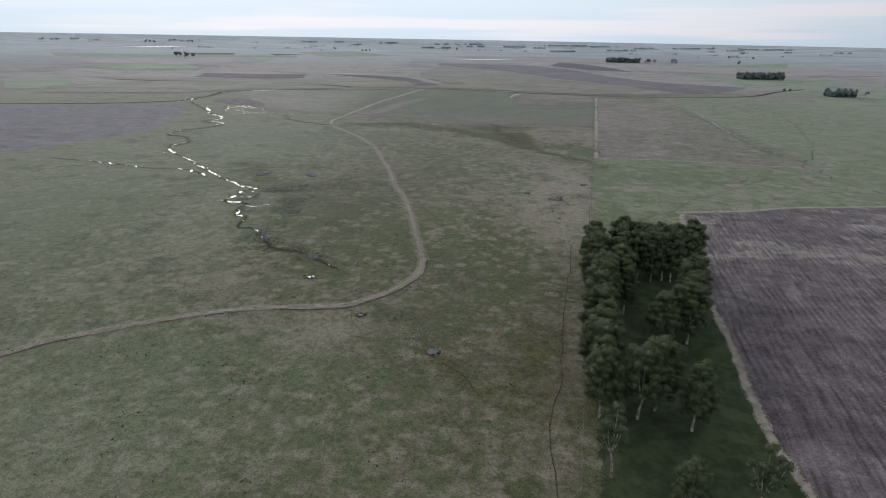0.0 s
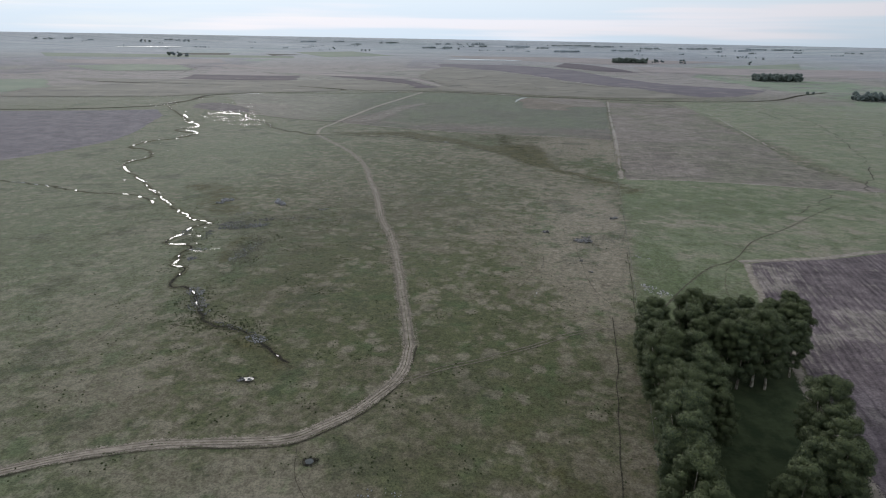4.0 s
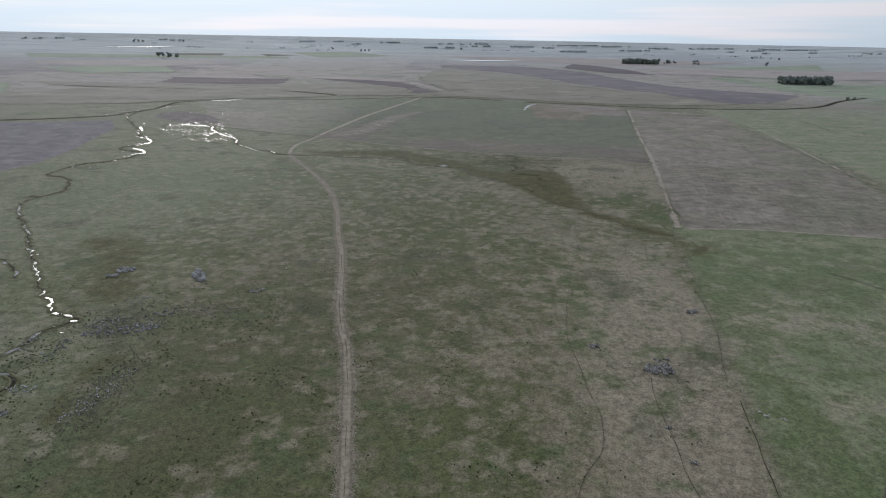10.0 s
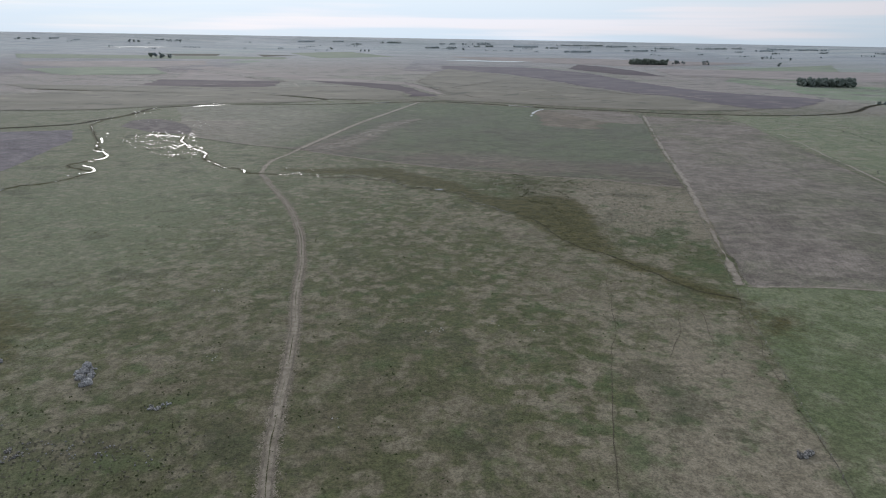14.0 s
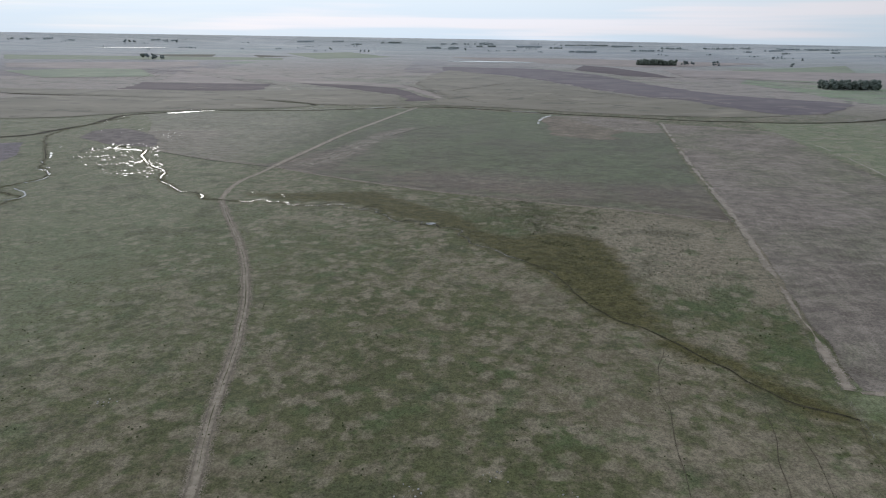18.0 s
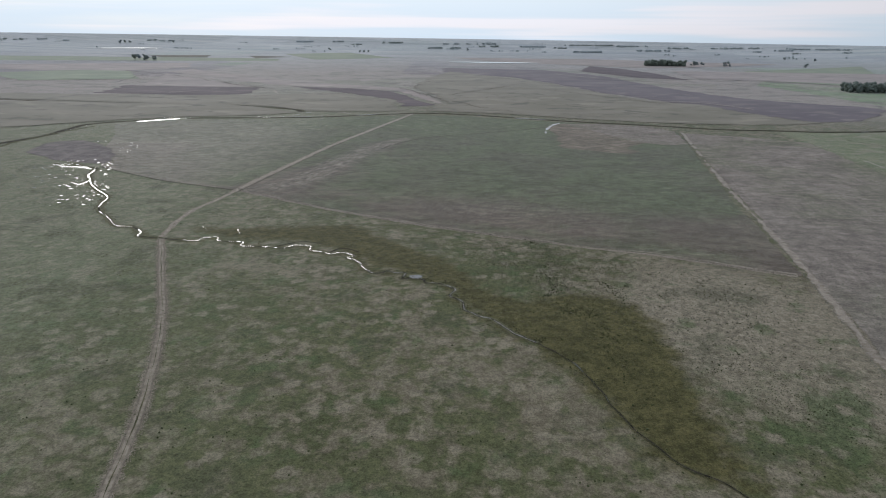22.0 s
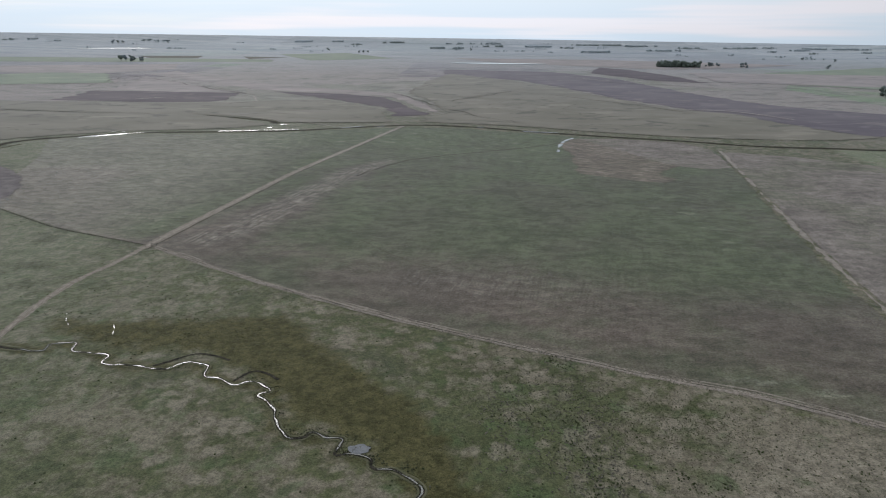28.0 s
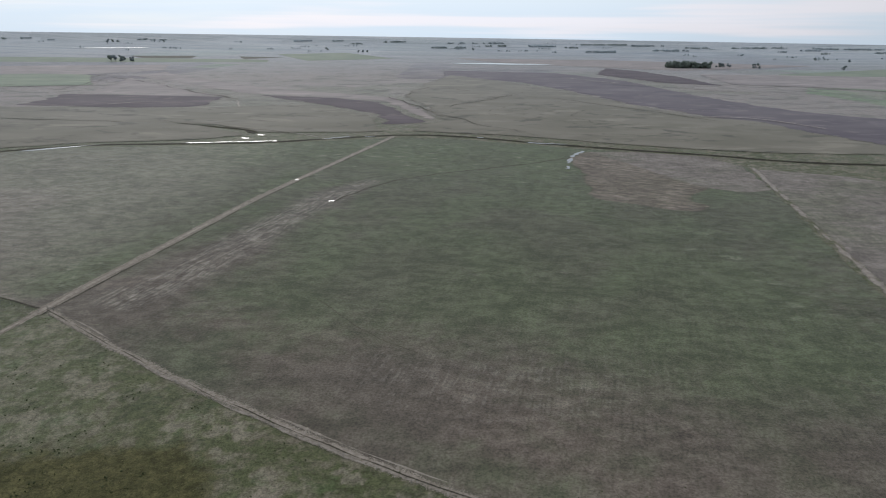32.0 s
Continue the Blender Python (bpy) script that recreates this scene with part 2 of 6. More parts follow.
def soil_paint(dark, light, rows_turn, rows_gap, size=14.0, green=None, green_low=0.5, headland=False, streak=0.6, ridges=0.22, trash=0.0):
    """Tilled soil with rows rows_gap metres apart, and perhaps a crop coming up."""
    c, s = math.cos(radians(rows_turn)), math.sin(radians(rows_turn))

    def paint(n, place):
        base = n.mix(n.ramp(n.noise(place, size, 5, 0.6, 0.3), 0.32, 0.70), dark, light)
        base = n.mix(n.ramp(n.noise(n.scaled(place, 1, 0.35, 1), 46.0, 4, 0.55), 0.35, 0.72, 0.0, 0.6), base, tuple(0.55 * a + 0.45 * b for a, b in zip(dark, light)))
        if green:
            g = n.maths("ADD", n.noise(place, 120.0, 4, 0.5, 0.4), n.maths("MULTIPLY", n.noise(place, 9.0, 5, 0.65), 0.35))
            if headland:
                # few seedlings along the south-western headland
                deep = n.add("ShaderNodeVectorMath", {0: place, 1: (0.485, 0.874, 0)}, operation="DOT_PRODUCT").outputs["Value"]
                g = n.maths("ADD", g, n.ramp(deep, 690, 800, -0.24, 0.04))
                base = n.mix(n.ramp(deep, 700, 830, 0.80, 0.0), base, (0.136, 0.103, 0.090))
                # where the crop stands well or has failed, plus painted glare
                g = n.maths("ADD", g, n.maths("MULTIPLY", attr(n, "growth_glare"), 0.20))
                paled = n.ramp(n.maths("ADD", attr(n, "growth_glare"), n.maths("MULTIPLY", n.noise(n.scaled(place, 0.5, 1.0, 1.0), 5.0, 4, 0.65), 0.9)), 0.15, -0.40, 0.0, 0.7)
            base = n.mix(n.ramp(g, green_low, green_low + 0.30, 0.12, 0.86), base, green)
            base = n.mix(n.ramp(n.noise(n.scaled(place, 0.5, 1, 1), 7.0, 5, 0.6), 0.66, 0.78, 0.0, 0.55), base, tuple(v * 1.5 for v in light))
        across = n.add("ShaderNodeVectorMath", {0: place, 1: (c / rows_gap, s / rows_gap, 0)}, operation="DOT_PRODUCT").outputs["Value"]
        across = n.maths("ADD", across, n.maths("MULTIPLY", n.noise(place, 40.0, 2), 1.5))
        row = n.maths("PINGPONG", across, 0.5)
        row = n.maths("MULTIPLY", n.ramp(row, 0.05, 0.4), n.ramp(n.noise(place, 22.0, 4), 0.35, 0.6))
        base = n.mix(n.maths("MULTIPLY", row, ridges), base, tuple(v * 1.35 for v in light))
        along = n.add("ShaderNodeVectorMath", {0: place, 1: (-s / 30.0, c / 30.0, 0)}, operation="DOT_PRODUCT").outputs["Value"]
        combed = n.add("ShaderNodeCombineXYZ", {0: n.maths("MULTIPLY", across, rows_gap / 2.2), 1: along, 2: 0.0}).outputs[0]
        streaks = n.noise(combed, 1.0, 5, 0.62)
        blots = n.noise(place, 30.0, 4, 0.6)
        base = n.mix(n.ramp(n.maths("ADD", streaks, n.maths("MULTIPLY", blots, 0.7)), 0.84, 1.04, 0.0, streak), base, tuple(v * 1.55 for v in light))
        base = n.mix(n.ramp(streaks, 0.30, 0.48, streak, 0.0), base, tuple(v * 0.72 for v in dark))
        if headland:
            # cross drilling
            over = n.add("ShaderNodeVectorMath", {0: place, 1: (-s / 3.6, c / 3.6, 0)}, operation="DOT_PRODUCT").outputs["Value"]
            over = n.maths("PINGPONG", n.maths("ADD", over, n.maths("MULTIPLY", n.noise(place, 30.0, 2), 1.2)), 0.5)
            gaps = n.maths("MULTIPLY", n.ramp(n.noise(place, 12.0, 4, 0.6), 0.40, 0.64), n.ramp(n.noise(place, 70.0, 3, 0.5), 0.46, 0.62, 0.15, 1.0))
            base = n.mix(n.maths("MULTIPLY", n.ramp(over, 0.18, 0.05, 0.0, 0.42), gaps), base, (0.050, 0.043, 0.037))
            line = n.maths("PINGPONG", n.maths("MULTIPLY", across, rows_gap / 3.0), 0.5)
            base = n.mix(n.maths("MULTIPLY", n.ramp(line, 0.18, 0.05, 0.0, 0.34), gaps), base, (0.050, 0.043, 0.037))
        if trash:
            # broad swathes of pale straw left along the rows
            swathe = n.maths("ADD", n.noise(combed, 0.7, 5, 0.7), n.maths("MULTIPLY", n.noise(n.scaled(place, 0.4, 1.0, 1.0), 22.0, 5, 0.62, 0.8), 1.1))
            north = n.add("ShaderNodeSeparateXYZ", {0: place}).outputs[1]
            lie = n.ramp(north, 190, 290, 0.12, trash)
            base = n.mix(n.maths("MULTIPLY", n.ramp(swathe, 1.06, 1.26), lie), base, (0.225, 0.198, 0.178))
        if headland:
            base = n.mix(n.ramp(n.noise(place, 85.0, 4, 0.55, 0.5), 0.40, 0.62, 0.12, 0.5), base, (0.084, 0.075, 0.061))
            # the land west of the track is paler, with sunward glare painted in
            east_by = n.add("ShaderNodeSeparateXYZ", {0: place}).outputs[0]
            base = n.mix(n.ramp(east_by, -95, -210, 0.0, 0.52), base, (0.226, 0.208, 0.174))
            base = n.mix(n.ramp(n.maths("ADD", attr(n, "growth_glare"), n.maths("MULTIPLY", n.noise(place, 14.0, 5, 0.65), 0.9)), 0.85, 1.5, 0.0, 0.36), base, (0.080, 0.100, 0.050))
            # pale streaks in the drill rows where that value is low
            base = n.mix(n.maths("MULTIPLY", paled, n.ramp(n.maths("ADD", n.noise(combed, 0.6, 5, 0.6), n.maths("MULTIPLY", n.noise(place, 3.0, 4, 0.6), 0.5)), 0.66, 0.92)), base, (0.260, 0.232, 0.200))
            tuft = n.noise(n.scaled(place, 0.6, 1.0, 1.0), 6.5, 4, 0.6)
            base = n.mix(n.maths("MULTIPLY", n.ramp(tuft, 0.58, 0.70, 0.0, 0.75), n.ramp(n.maths("ADD", attr(n, "growth_glare"), n.maths("MULTIPLY", n.noise(place, 70.0, 3), 0.6)), 0.55, 0.95)), base, (0.190, 0.186, 0.142))
        speck = n.ramp(n.noise(place, 0.8, 4, 0.75), 0.32, 0.64, 0.68, 1.24)
        speck = n.maths("MULTIPLY", speck, n.ramp(n.noise(n.scaled(place, 0.7, 1.0, 1.0), 5.0, 4, 0.65), 0.36, 0.64, 0.80, 1.18))
        speck = n.maths("MULTIPLY", speck, n.ramp(n.noise(n.scaled(place, 0.6, 1.0, 1.0), 16.0, 4, 0.6), 0.36, 0.64, 0.90, 1.10))
        return n.mix(1.0, base, n.add("ShaderNodeCombineColor", {0: speck, 1: speck, 2: speck}).outputs[0], "MULTIPLY")
    return paint


def far_land(dark, light, flecks):
    """Land far off: two tones in broad blotches, with flecks of a third."""
    def paint(n, place):
        base = n.mix(n.ramp(n.noise(n.scaled(place, 0.6, 1.0, 1.0), 70.0, 5, 0.6, 0.5), 0.34, 0.66), dark, light)
        base = n.mix(n.ramp(n.noise(n.scaled(place, 0.7, 1.0, 1.0), 34.0, 5, 0.62, 0.6), 0.55, 0.64, 0.0, 0.7), base, flecks)
        return n.mix(n.ramp(n.noise(n.scaled(place, 0.5, 1.0, 1.0), 46.0, 4, 0.6, 0.3), 0.57, 0.66, 0.0, 0.55), base, tuple(1.4 * v for v in light))
    return paint


def clod_bump(n, place):
    return n.noise(place, 0.9, 5, 0.7), 0.25


def two_tone(a, b, size, detail=4.0, low=0.35, high=0.65):
    return lambda n, place: n.mix(n.ramp(n.noise(place, size, detail, 0.65), low, high), a, b)


def own_tone(a, b, size, vary=0.25):
    """Two tones in the thing's own space, a little different on each thing."""
    def paint(n, place):
        where = n.add("ShaderNodeTexCoord").outputs["Object"]
        base = n.mix(n.ramp(n.noise(where, size, 4, 0.65), 0.35, 0.65), a, b)
        luck = n.add("ShaderNodeObjectInfo").outputs["Random"]
        k = n.maths("ADD", n.maths("MULTIPLY", luck, 2 * vary), 1 - vary)
        return n.mix(1.0, base, n.add("ShaderNodeCombineColor", {0: k, 1: k, 2: k}).outputs[0], "MULTIPLY")
    return paint


def leaf_paint(a, b):
    def paint(n, place):
        luck = n.add("ShaderNodeNewGeometry").outputs["Random Per Island"]
        base = n.mix(luck, a, b)
        tree = n.add("ShaderNodeObjectInfo").outputs["Random"]
        return n.mix(n.maths("MULTIPLY", tree, 0.5), base, (0.075, 0.088, 0.036))
    return paint


FRAY = ragged(5.0, 0.10, 0.35, 0.5)
# the pasture's sheen rises far out, again in place of haze
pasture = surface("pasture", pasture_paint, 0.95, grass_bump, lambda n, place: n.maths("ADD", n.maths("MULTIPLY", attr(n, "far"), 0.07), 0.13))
plough = surface("ploughed_soil", soil_paint((0.064, 0.050, 0.057), (0.108, 0.088, 0.093), -13, 2.6, 9.0, None, 0.5, False, 0.6, 0.65, 0.85), 0.95, clod_bump, 0.08, alpha=FRAY)
plough_grey = surface("grey_violet_ploughland", soil_paint((0.085, 0.071, 0.081), (0.129, 0.110, 0.118), -13, 3.0, 14.0, None, 0.5, False, 0.4), 0.95, clod_bump, SHEEN, alpha=FRAY)
stubble = surface("stubble", soil_paint((0.136, 0.115, 0.106), (0.200, 0.173, 0.159), -13, 3.6, 24, (0.110, 0.115, 0.076), 0.58, False, 0.14, 0.08), 0.95, clod_bump, 0.06, alpha=FRAY)
seedbed = surface("sown_field", soil_paint((0.096, 0.079, 0.068), (0.132, 0.110, 0.097), -13, 3.0, 18, (0.080, 0.100, 0.054), 0.38, True, 0.10, 0.06), 0.95, clod_bump, 0.14, alpha=FRAY)
wild = surface("rough_grass", soil_paint((0.108, 0.089, 0.074), (0.172, 0.145, 0.122), 60, 9.0, 7, (0.086, 0.078, 0.054), 0.60), 0.95, clod_bump, 0.08, alpha=ragged(9.0, 0.15, 0.4))
bog_soil = surface("boggy_soil", two_tone((0.100, 0.086, 0.087), (0.150, 0.130, 0.127), 9.0), 0.95, clod_bump, 0.08, alpha=ragged(14.0, 0.15, 0.45))
# far fields: part of the distance haze sits in these base colours
far_violet = surface("far_ploughed_soil", far_land((0.058, 0.042, 0.052), (0.082, 0.064, 0.072), (0.132, 0.108, 0.104)), 0.95, None, 0.08, alpha=ragged(40.0, 0.15, 0.4))
far_mauve = surface("far_mauve_soil", far_land((0.078, 0.063, 0.075), (0.112, 0.093, 0.102), (0.160, 0.136, 0.130)), 0.95, None, 0.12, alpha=ragged(90.0, 0.15, 0.5, 1.2))
far_tan = surface("far_stubble", far_land((0.172, 0.141, 0.130), (0.224, 0.185, 0.169), (0.119, 0.101, 0.088)), 0.95, None, 0.18, alpha=ragged(60.0, 0.15, 0.4))
far_green = surface("far_crop", far_land((0.114, 0.143, 0.086), (0.152, 0.174, 0.108), (0.099, 0.101, 0.073)), 0.95, None, 0.18, alpha=ragged(40.0, 0.15, 0.4))
far_pasture = surface("far_pasture", far_land((0.118, 0.106, 0.076), (0.158, 0.140, 0.108), (0.058, 0.054, 0.038)), 0.95, None, 0.16, alpha=ragged(30.0, 0.10, 0.4))
far_scrub = surface("far_scrub", two_tone((0.042, 0.040, 0.030), (0.085, 0.078, 0.058), 30), 0.95, None, 0.06, alpha=ragged(40.0, 0.2, 0.5))
# grass under the grove, with the shade of the trees painted into its green
shaded_grass = surface("shaded_grass", two_tone((0.024, 0.034, 0.016), (0.046, 0.058, 0.028), 5.0), 0.95, grass_bump, 0.0, alpha=ragged(6.0, 0.2, 0.7))
earth = surface("bare_earth", two_tone((0.176, 0.151, 0.125), (0.270, 0.236, 0.200), 3.0), 0.95, clod_bump, SHEEN, alpha=ragged(3.0, 0.02, 0.60, 0.9))
rut_earth = surface("packed_earth", two_tone((0.180, 0.152, 0.126), (0.270, 0.234, 0.198), 1.2), 0.95, None, SHEEN, alpha=ragged(1.2, 0.15, 0.7, 1.0))
worn_earth = surface("worn_earth", two_tone((0.158, 0.137, 0.111), (0.250, 0.219, 0.182), 2.4), 0.95, None, 0.15, alpha=ragged(3.0, 0.02, 0.75, 1.0))
rut_dark = surface("wheel_rut_earth", two_tone((0.110, 0.094, 0.076), (0.175, 0.151, 0.125), 1.2), 0.95, None, 0.15, alpha=ragged(1.2, 0.15, 0.7, 1.0))
pale_earth = surface("pale_earth", two_tone((0.200, 0.168, 0.140), (0.310, 0.268, 0.226), 2.2), 0.95, None, SHEEN, alpha=ragged(1.8, 0.05, 0.5))
trod = surface("trodden_ground", two_tone((0.030, 0.027, 0.020), (0.070, 0.062, 0.046), 1.2), 0.95, None, 0.05, alpha=ragged(0.8, 0.30, 0.7))
worn = surface("worn_grass", two_tone((0.055, 0.047, 0.035), (0.090, 0.078, 0.060), 1.2), 0.95, None, 0.08, alpha=ragged(1.4, 0.35, 0.9))
mud = surface("wet_mud", two_tone((0.012, 0.011, 0.009), (0.048, 0.043, 0.034), 1.4), 0.9, clod_bump, 0.0, 0.05, alpha=ragged(1.3, 0.30, 0.55, 1.5))
lip_turf = surface("bank_turf", two_tone((0.070, 0.072, 0.040), (0.110, 0.105, 0.066), 2.2), 0.95, None, 0.1)
bank_grass = surface("bank_grass", two_tone((0.042, 0.044, 0.022), (0.085, 0.078, 0.045), 3.0), 0.95, grass_bump, 0.1, alpha=ragged(5.0, 0.3, 0.8))
river_grass = surface("river_bank_sward", two_tone((0.032, 0.033, 0.020), (0.078, 0.072, 0.050), 6.0), 0.95, None, 0.0, 0.05, alpha=ragged(7.0, 0.2, 0.6))
water = surface("water", two_tone((0.056, 0.060, 0.060), (0.088, 0.092, 0.090), 2.0), 0.07, lambda n, place: (n.noise(place, 0.8, 3, 0.6), 0.014), 0.0, 0.5, ior=1.33)
stream_water = surface("stream_water", two_tone((0.070, 0.073, 0.072), (0.110, 0.113, 0.110), 2.0), 0.07, lambda n, place: (n.noise(place, 0.8, 3, 0.6), 0.014), 0.0, 0.5, ior=1.33, alpha=ragged(0.8, 0.30, 0.36, 0.9))
# pale base colours of pool and brook: bright sky reflection painted in
sky_toned_water = surface("sky_toned_water", two_tone((0.120, 0.122, 0.130), (0.160, 0.162, 0.170), 1.2), 0.07, lambda n, place: (n.noise(place, 0.8, 3, 0.6), 0.014), 0.0, 0.5, ior=1.33)
broken_water = surface("broken_sky_toned_water", two_tone((0.150, 0.147, 0.136), (0.300, 0.290, 0.262), 0.9), 0.09, lambda n, place: (n.noise(place, 0.6, 3, 0.6), 0.02), 0.0, 0.5, ior=1.33, alpha=ragged(0.7, 0.18, 0.45, 0.9))
rock_lilac = surface("lichen_rock", own_tone((0.090, 0.090, 0.094), (0.300, 0.296, 0.304), 0.4, 0.35), 0.9, lambda n, place: (n.noise(place, 0.3, 4, 0.7), 0.06))
scrub_leaf = surface("grey_scrub", leaf_paint((0.092, 0.076, 0.074), (0.150, 0.126, 0.120)), 0.9)
brook_leaf = surface("brook_sedge", leaf_paint((0.018, 0.020, 0.012), (0.046, 0.046, 0.026)), 0.9)
coarse_leaf = surface("coarse_grass", leaf_paint((0.040, 0.044, 0.024), (0.085, 0.086, 0.050)), 0.9)
rush_leaf = surface("rush_leaves", leaf_paint((0.070, 0.070, 0.040), (0.130, 0.122, 0.080)), 0.9)
sedge_leaf = surface("dry_sedge", leaf_paint((0.065, 0.056, 0.027), (0.150, 0.130, 0.066)), 0.9)
rock_grey = surface("grey_rock", own_tone((0.045, 0.043, 0.043), (0.290, 0.280, 0.275), 0.45, 0.4), 0.9, lambda n, place: (n.noise(place, 0.3, 4, 0.7), 0.06))
rock_pale = surface("pale_rock", own_tone((0.190, 0.186, 0.182), (0.430, 0.420, 0.410), 0.7), 0.9, lambda n, place: (n.noise(place, 0.3, 4, 0.7), 0.06))
bark = surface("eucalyptus_bark", own_tone((0.150, 0.125, 0.100), (0.420, 0.390, 0.340), 1.1), 0.85)
leaves = surface("eucalyptus_leaves", leaf_paint((0.026, 0.042, 0.023), (0.104, 0.124, 0.064)), 0.65, None, 0.0, 0.25)
# lighter leaf green for crown tops: light from above, put into the colour
lit_leaves = surface("lit_leaves", leaf_paint((0.060, 0.078, 0.030), (0.135, 0.152, 0.064)), 0.6, None, 0.0, 0.25)
# leaf green shifted to blue-grey: haze over the far woods, painted in
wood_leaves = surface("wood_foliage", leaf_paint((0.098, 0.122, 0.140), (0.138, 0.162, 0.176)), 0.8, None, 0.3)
# the haze before the horizon trees is put into this pale blue-grey
far_leaves = surface("hazed_foliage", leaf_paint((0.265, 0.315, 0.350), (0.320, 0.365, 0.395)), 0.8, None, 0.7)
tussock_leaf = surface("tussock_leaves", leaf_paint((0.024, 0.030, 0.015), (0.055, 0.062, 0.030)), 0.9)
post_wood = surface("weathered_post", own_tone((0.160, 0.145, 0.125), (0.300, 0.280, 0.250), 0.3), 0.9)
wire_steel = surface("galvanised_wire", lambda n, place: (0.12, 0.12, 0.12), 0.6)

# ---- helpers for shapes ----
HILLS = ((60, 330, 170, 6.0), (175, 690, 130, 5.0), (-270, 800, 240, -5.0), (150, 1210, 330, -6.0))


RIDGE = 4080


def height(x, y):
    """The lie of the land: low swells; far out a slow rise and a last ridge, higher in the west, shaped to fit the
    camera's horizon.
    """
    z = sum(h * math.exp(-((x - a) ** 2 + (y - b) ** 2) / (r * r)) for a, b, r, h in HILLS)
    reach = math.hypot(x - 10, y - 450)
    far, k = max(reach - 2000, 0), min(1, max(0, (reach - RIDGE) / 400))
    return z + 66 * (far / 2500) ** 2.2 + (13 - 0.0028 * x) * k * k * (3 - 2 * k)


def grid_heights(x, y):
    """The same for arrays."""
    z = sum(h * np.exp(-((x - a) ** 2 + (y - b) ** 2) / (r * r)) for a, b, r, h in HILLS)
    reach = np.hypot(x - 10, y - 450)
    far, k = np.maximum(reach - 2000, 0), np.clip((reach - RIDGE) / 400, 0, 1)
    return z + 66 * (far / 2500) ** 2.2 + (13 - 0.0028 * x) * k * k * (3 - 2 * k)


def mesh_object(name, verts, faces, material, smooth=False, fields=None):
    me = bpy.data.meshes.new(name)
    me.from_pydata([tuple(map(float, v)) for v in verts], [], faces)
    me.materials.append(material)
    for key, values in (fields or {}).items():
        me.attributes.new(key, "FLOAT", "POINT").data.foreach_set("value", np.asarray(values, np.float32))
    if smooth:
        me.polygons.foreach_set("use_smooth", [True] * len(me.polygons))
    me.update()
    return new(name, me)


def under(ob, parent, label=""):
    ob.parent = parent
    return tagged(ob, label) if label else ob


def smooth_line(points, step):
    """A Catmull-Rom line through the points, sampled about every step metres."""
    p = [Vector((a, b)) for a, b in points]
    p = [2 * p[0] - p[1], *p, 2 * p[-1] - p[-2]]
    line = []
    for a, b, c, d in zip(p, p[1:], p[2:], p[3:]):
        n = max(1, round((c - b).length / step))
        for i in range(n):
            t = i / n
            line.append(0.5 * (2 * b + (c - a) * t + (2 * a - 5 * b + 4 * c - d) * t * t + (3 * b - a - 3 * c + d) * t ** 3))
    return line + [p[-2]]


def strip(name, points, width, lift, material, step=3.0, wobble=0.0, ragging=0.25, side=0.0, pinch=0.0, seed=0.0, wave=9.0, fill=0.3):
    """A strip of ground along a line. wobble: sideways play in metres; side: shift to the left; pinch: how far it closes up in places."""
    line = smooth_line(points, step)
    verts, faces, edge = [], [], []
    k = 0.0
    for i, q in enumerate(line):
        k += (q - line[i - 1]).length if i else 0.0
        along = (line[min(i + 1, len(line) - 1)] - line[max(i - 1, 0)]).normalized()
        left = Vector((-along.y, along.x))
        half = width / 2 * (1 + ragging * noise.noise((k / wave, seed, 3.1)))
        if pinch:
            half *= min(1, max(0.0, pinch * (fill + noise.noise((k / (wave * 1.7), seed, 8.8)) + 0.7 * noise.noise((k / (wave * 7.0), seed, 2.3)))))
        mid = q + left * (side + wobble * noise.noise((k / (wave * 1.3), seed, 0.7)))
        for u in (-1, -0.5, 0, 0.5, 1):
            v = mid + left * (half * u)
            verts.append((v.x, v.y, height(v.x, v.y) + lift))
            edge.append(1 - abs(u))
    for i in range(len(line) - 1):
        for j in range(4):
            a = i * 5 + j
            faces.append((a, a + 5, a + 6, a + 1))
    return mesh_object(name, verts, faces, material, True, {"edge": edge})


BROOK_POOL = (1.0, 694.0)


def bank_lip(points, offset, width, high, material, step, wobble, seed, wave):
    """A low uneven turf lip along one side of a channel."""
    line = smooth_line(points, step)
    verts, faces, edge = [], [], []
    k = 0.0
    for i, q in enumerate(line):
        k += (q - line[i - 1]).length if i else 0.0
        along = (line[min(i + 1, len(line) - 1)] - line[max(i - 1, 0)]).normalized()
        left = Vector((-along.y, along.x))
        shift = offset * (1 + 0.35 * noise.noise((k / wave, seed, 5.5 + offset))) + wobble * noise.noise((k / (wave * 1.3), seed, 0.7))
        top = high * max(0.0, 0.55 + 1.3 * noise.noise((k / (wave * 0.9), seed + 4.0, offset)))
        if math.hypot(q.x - BROOK_POOL[0], q.y - BROOK_POOL[1]) < 7:
            top = 0.0
        for u, rise in ((-1, 0.0), (-0.5, 0.75), (0, 1.0), (0.5, 0.6), (1, 0.0)):
            v = q + left * (shift + width / 2 * u * (1 if offset > 0 else -1))
            verts.append((v.x, v.y, height(v.x, v.y) + 0.06 + top * rise))
            edge.append(1 - abs(u) * 0.8)
    for i in range(len(line) - 1):
        for j in range(4):
            a = i * 5 + j
            faces.append((a, a + 5, a + 6, a + 1))
    return mesh_object("bank_lip", verts, faces, material, True, {"edge": edge})


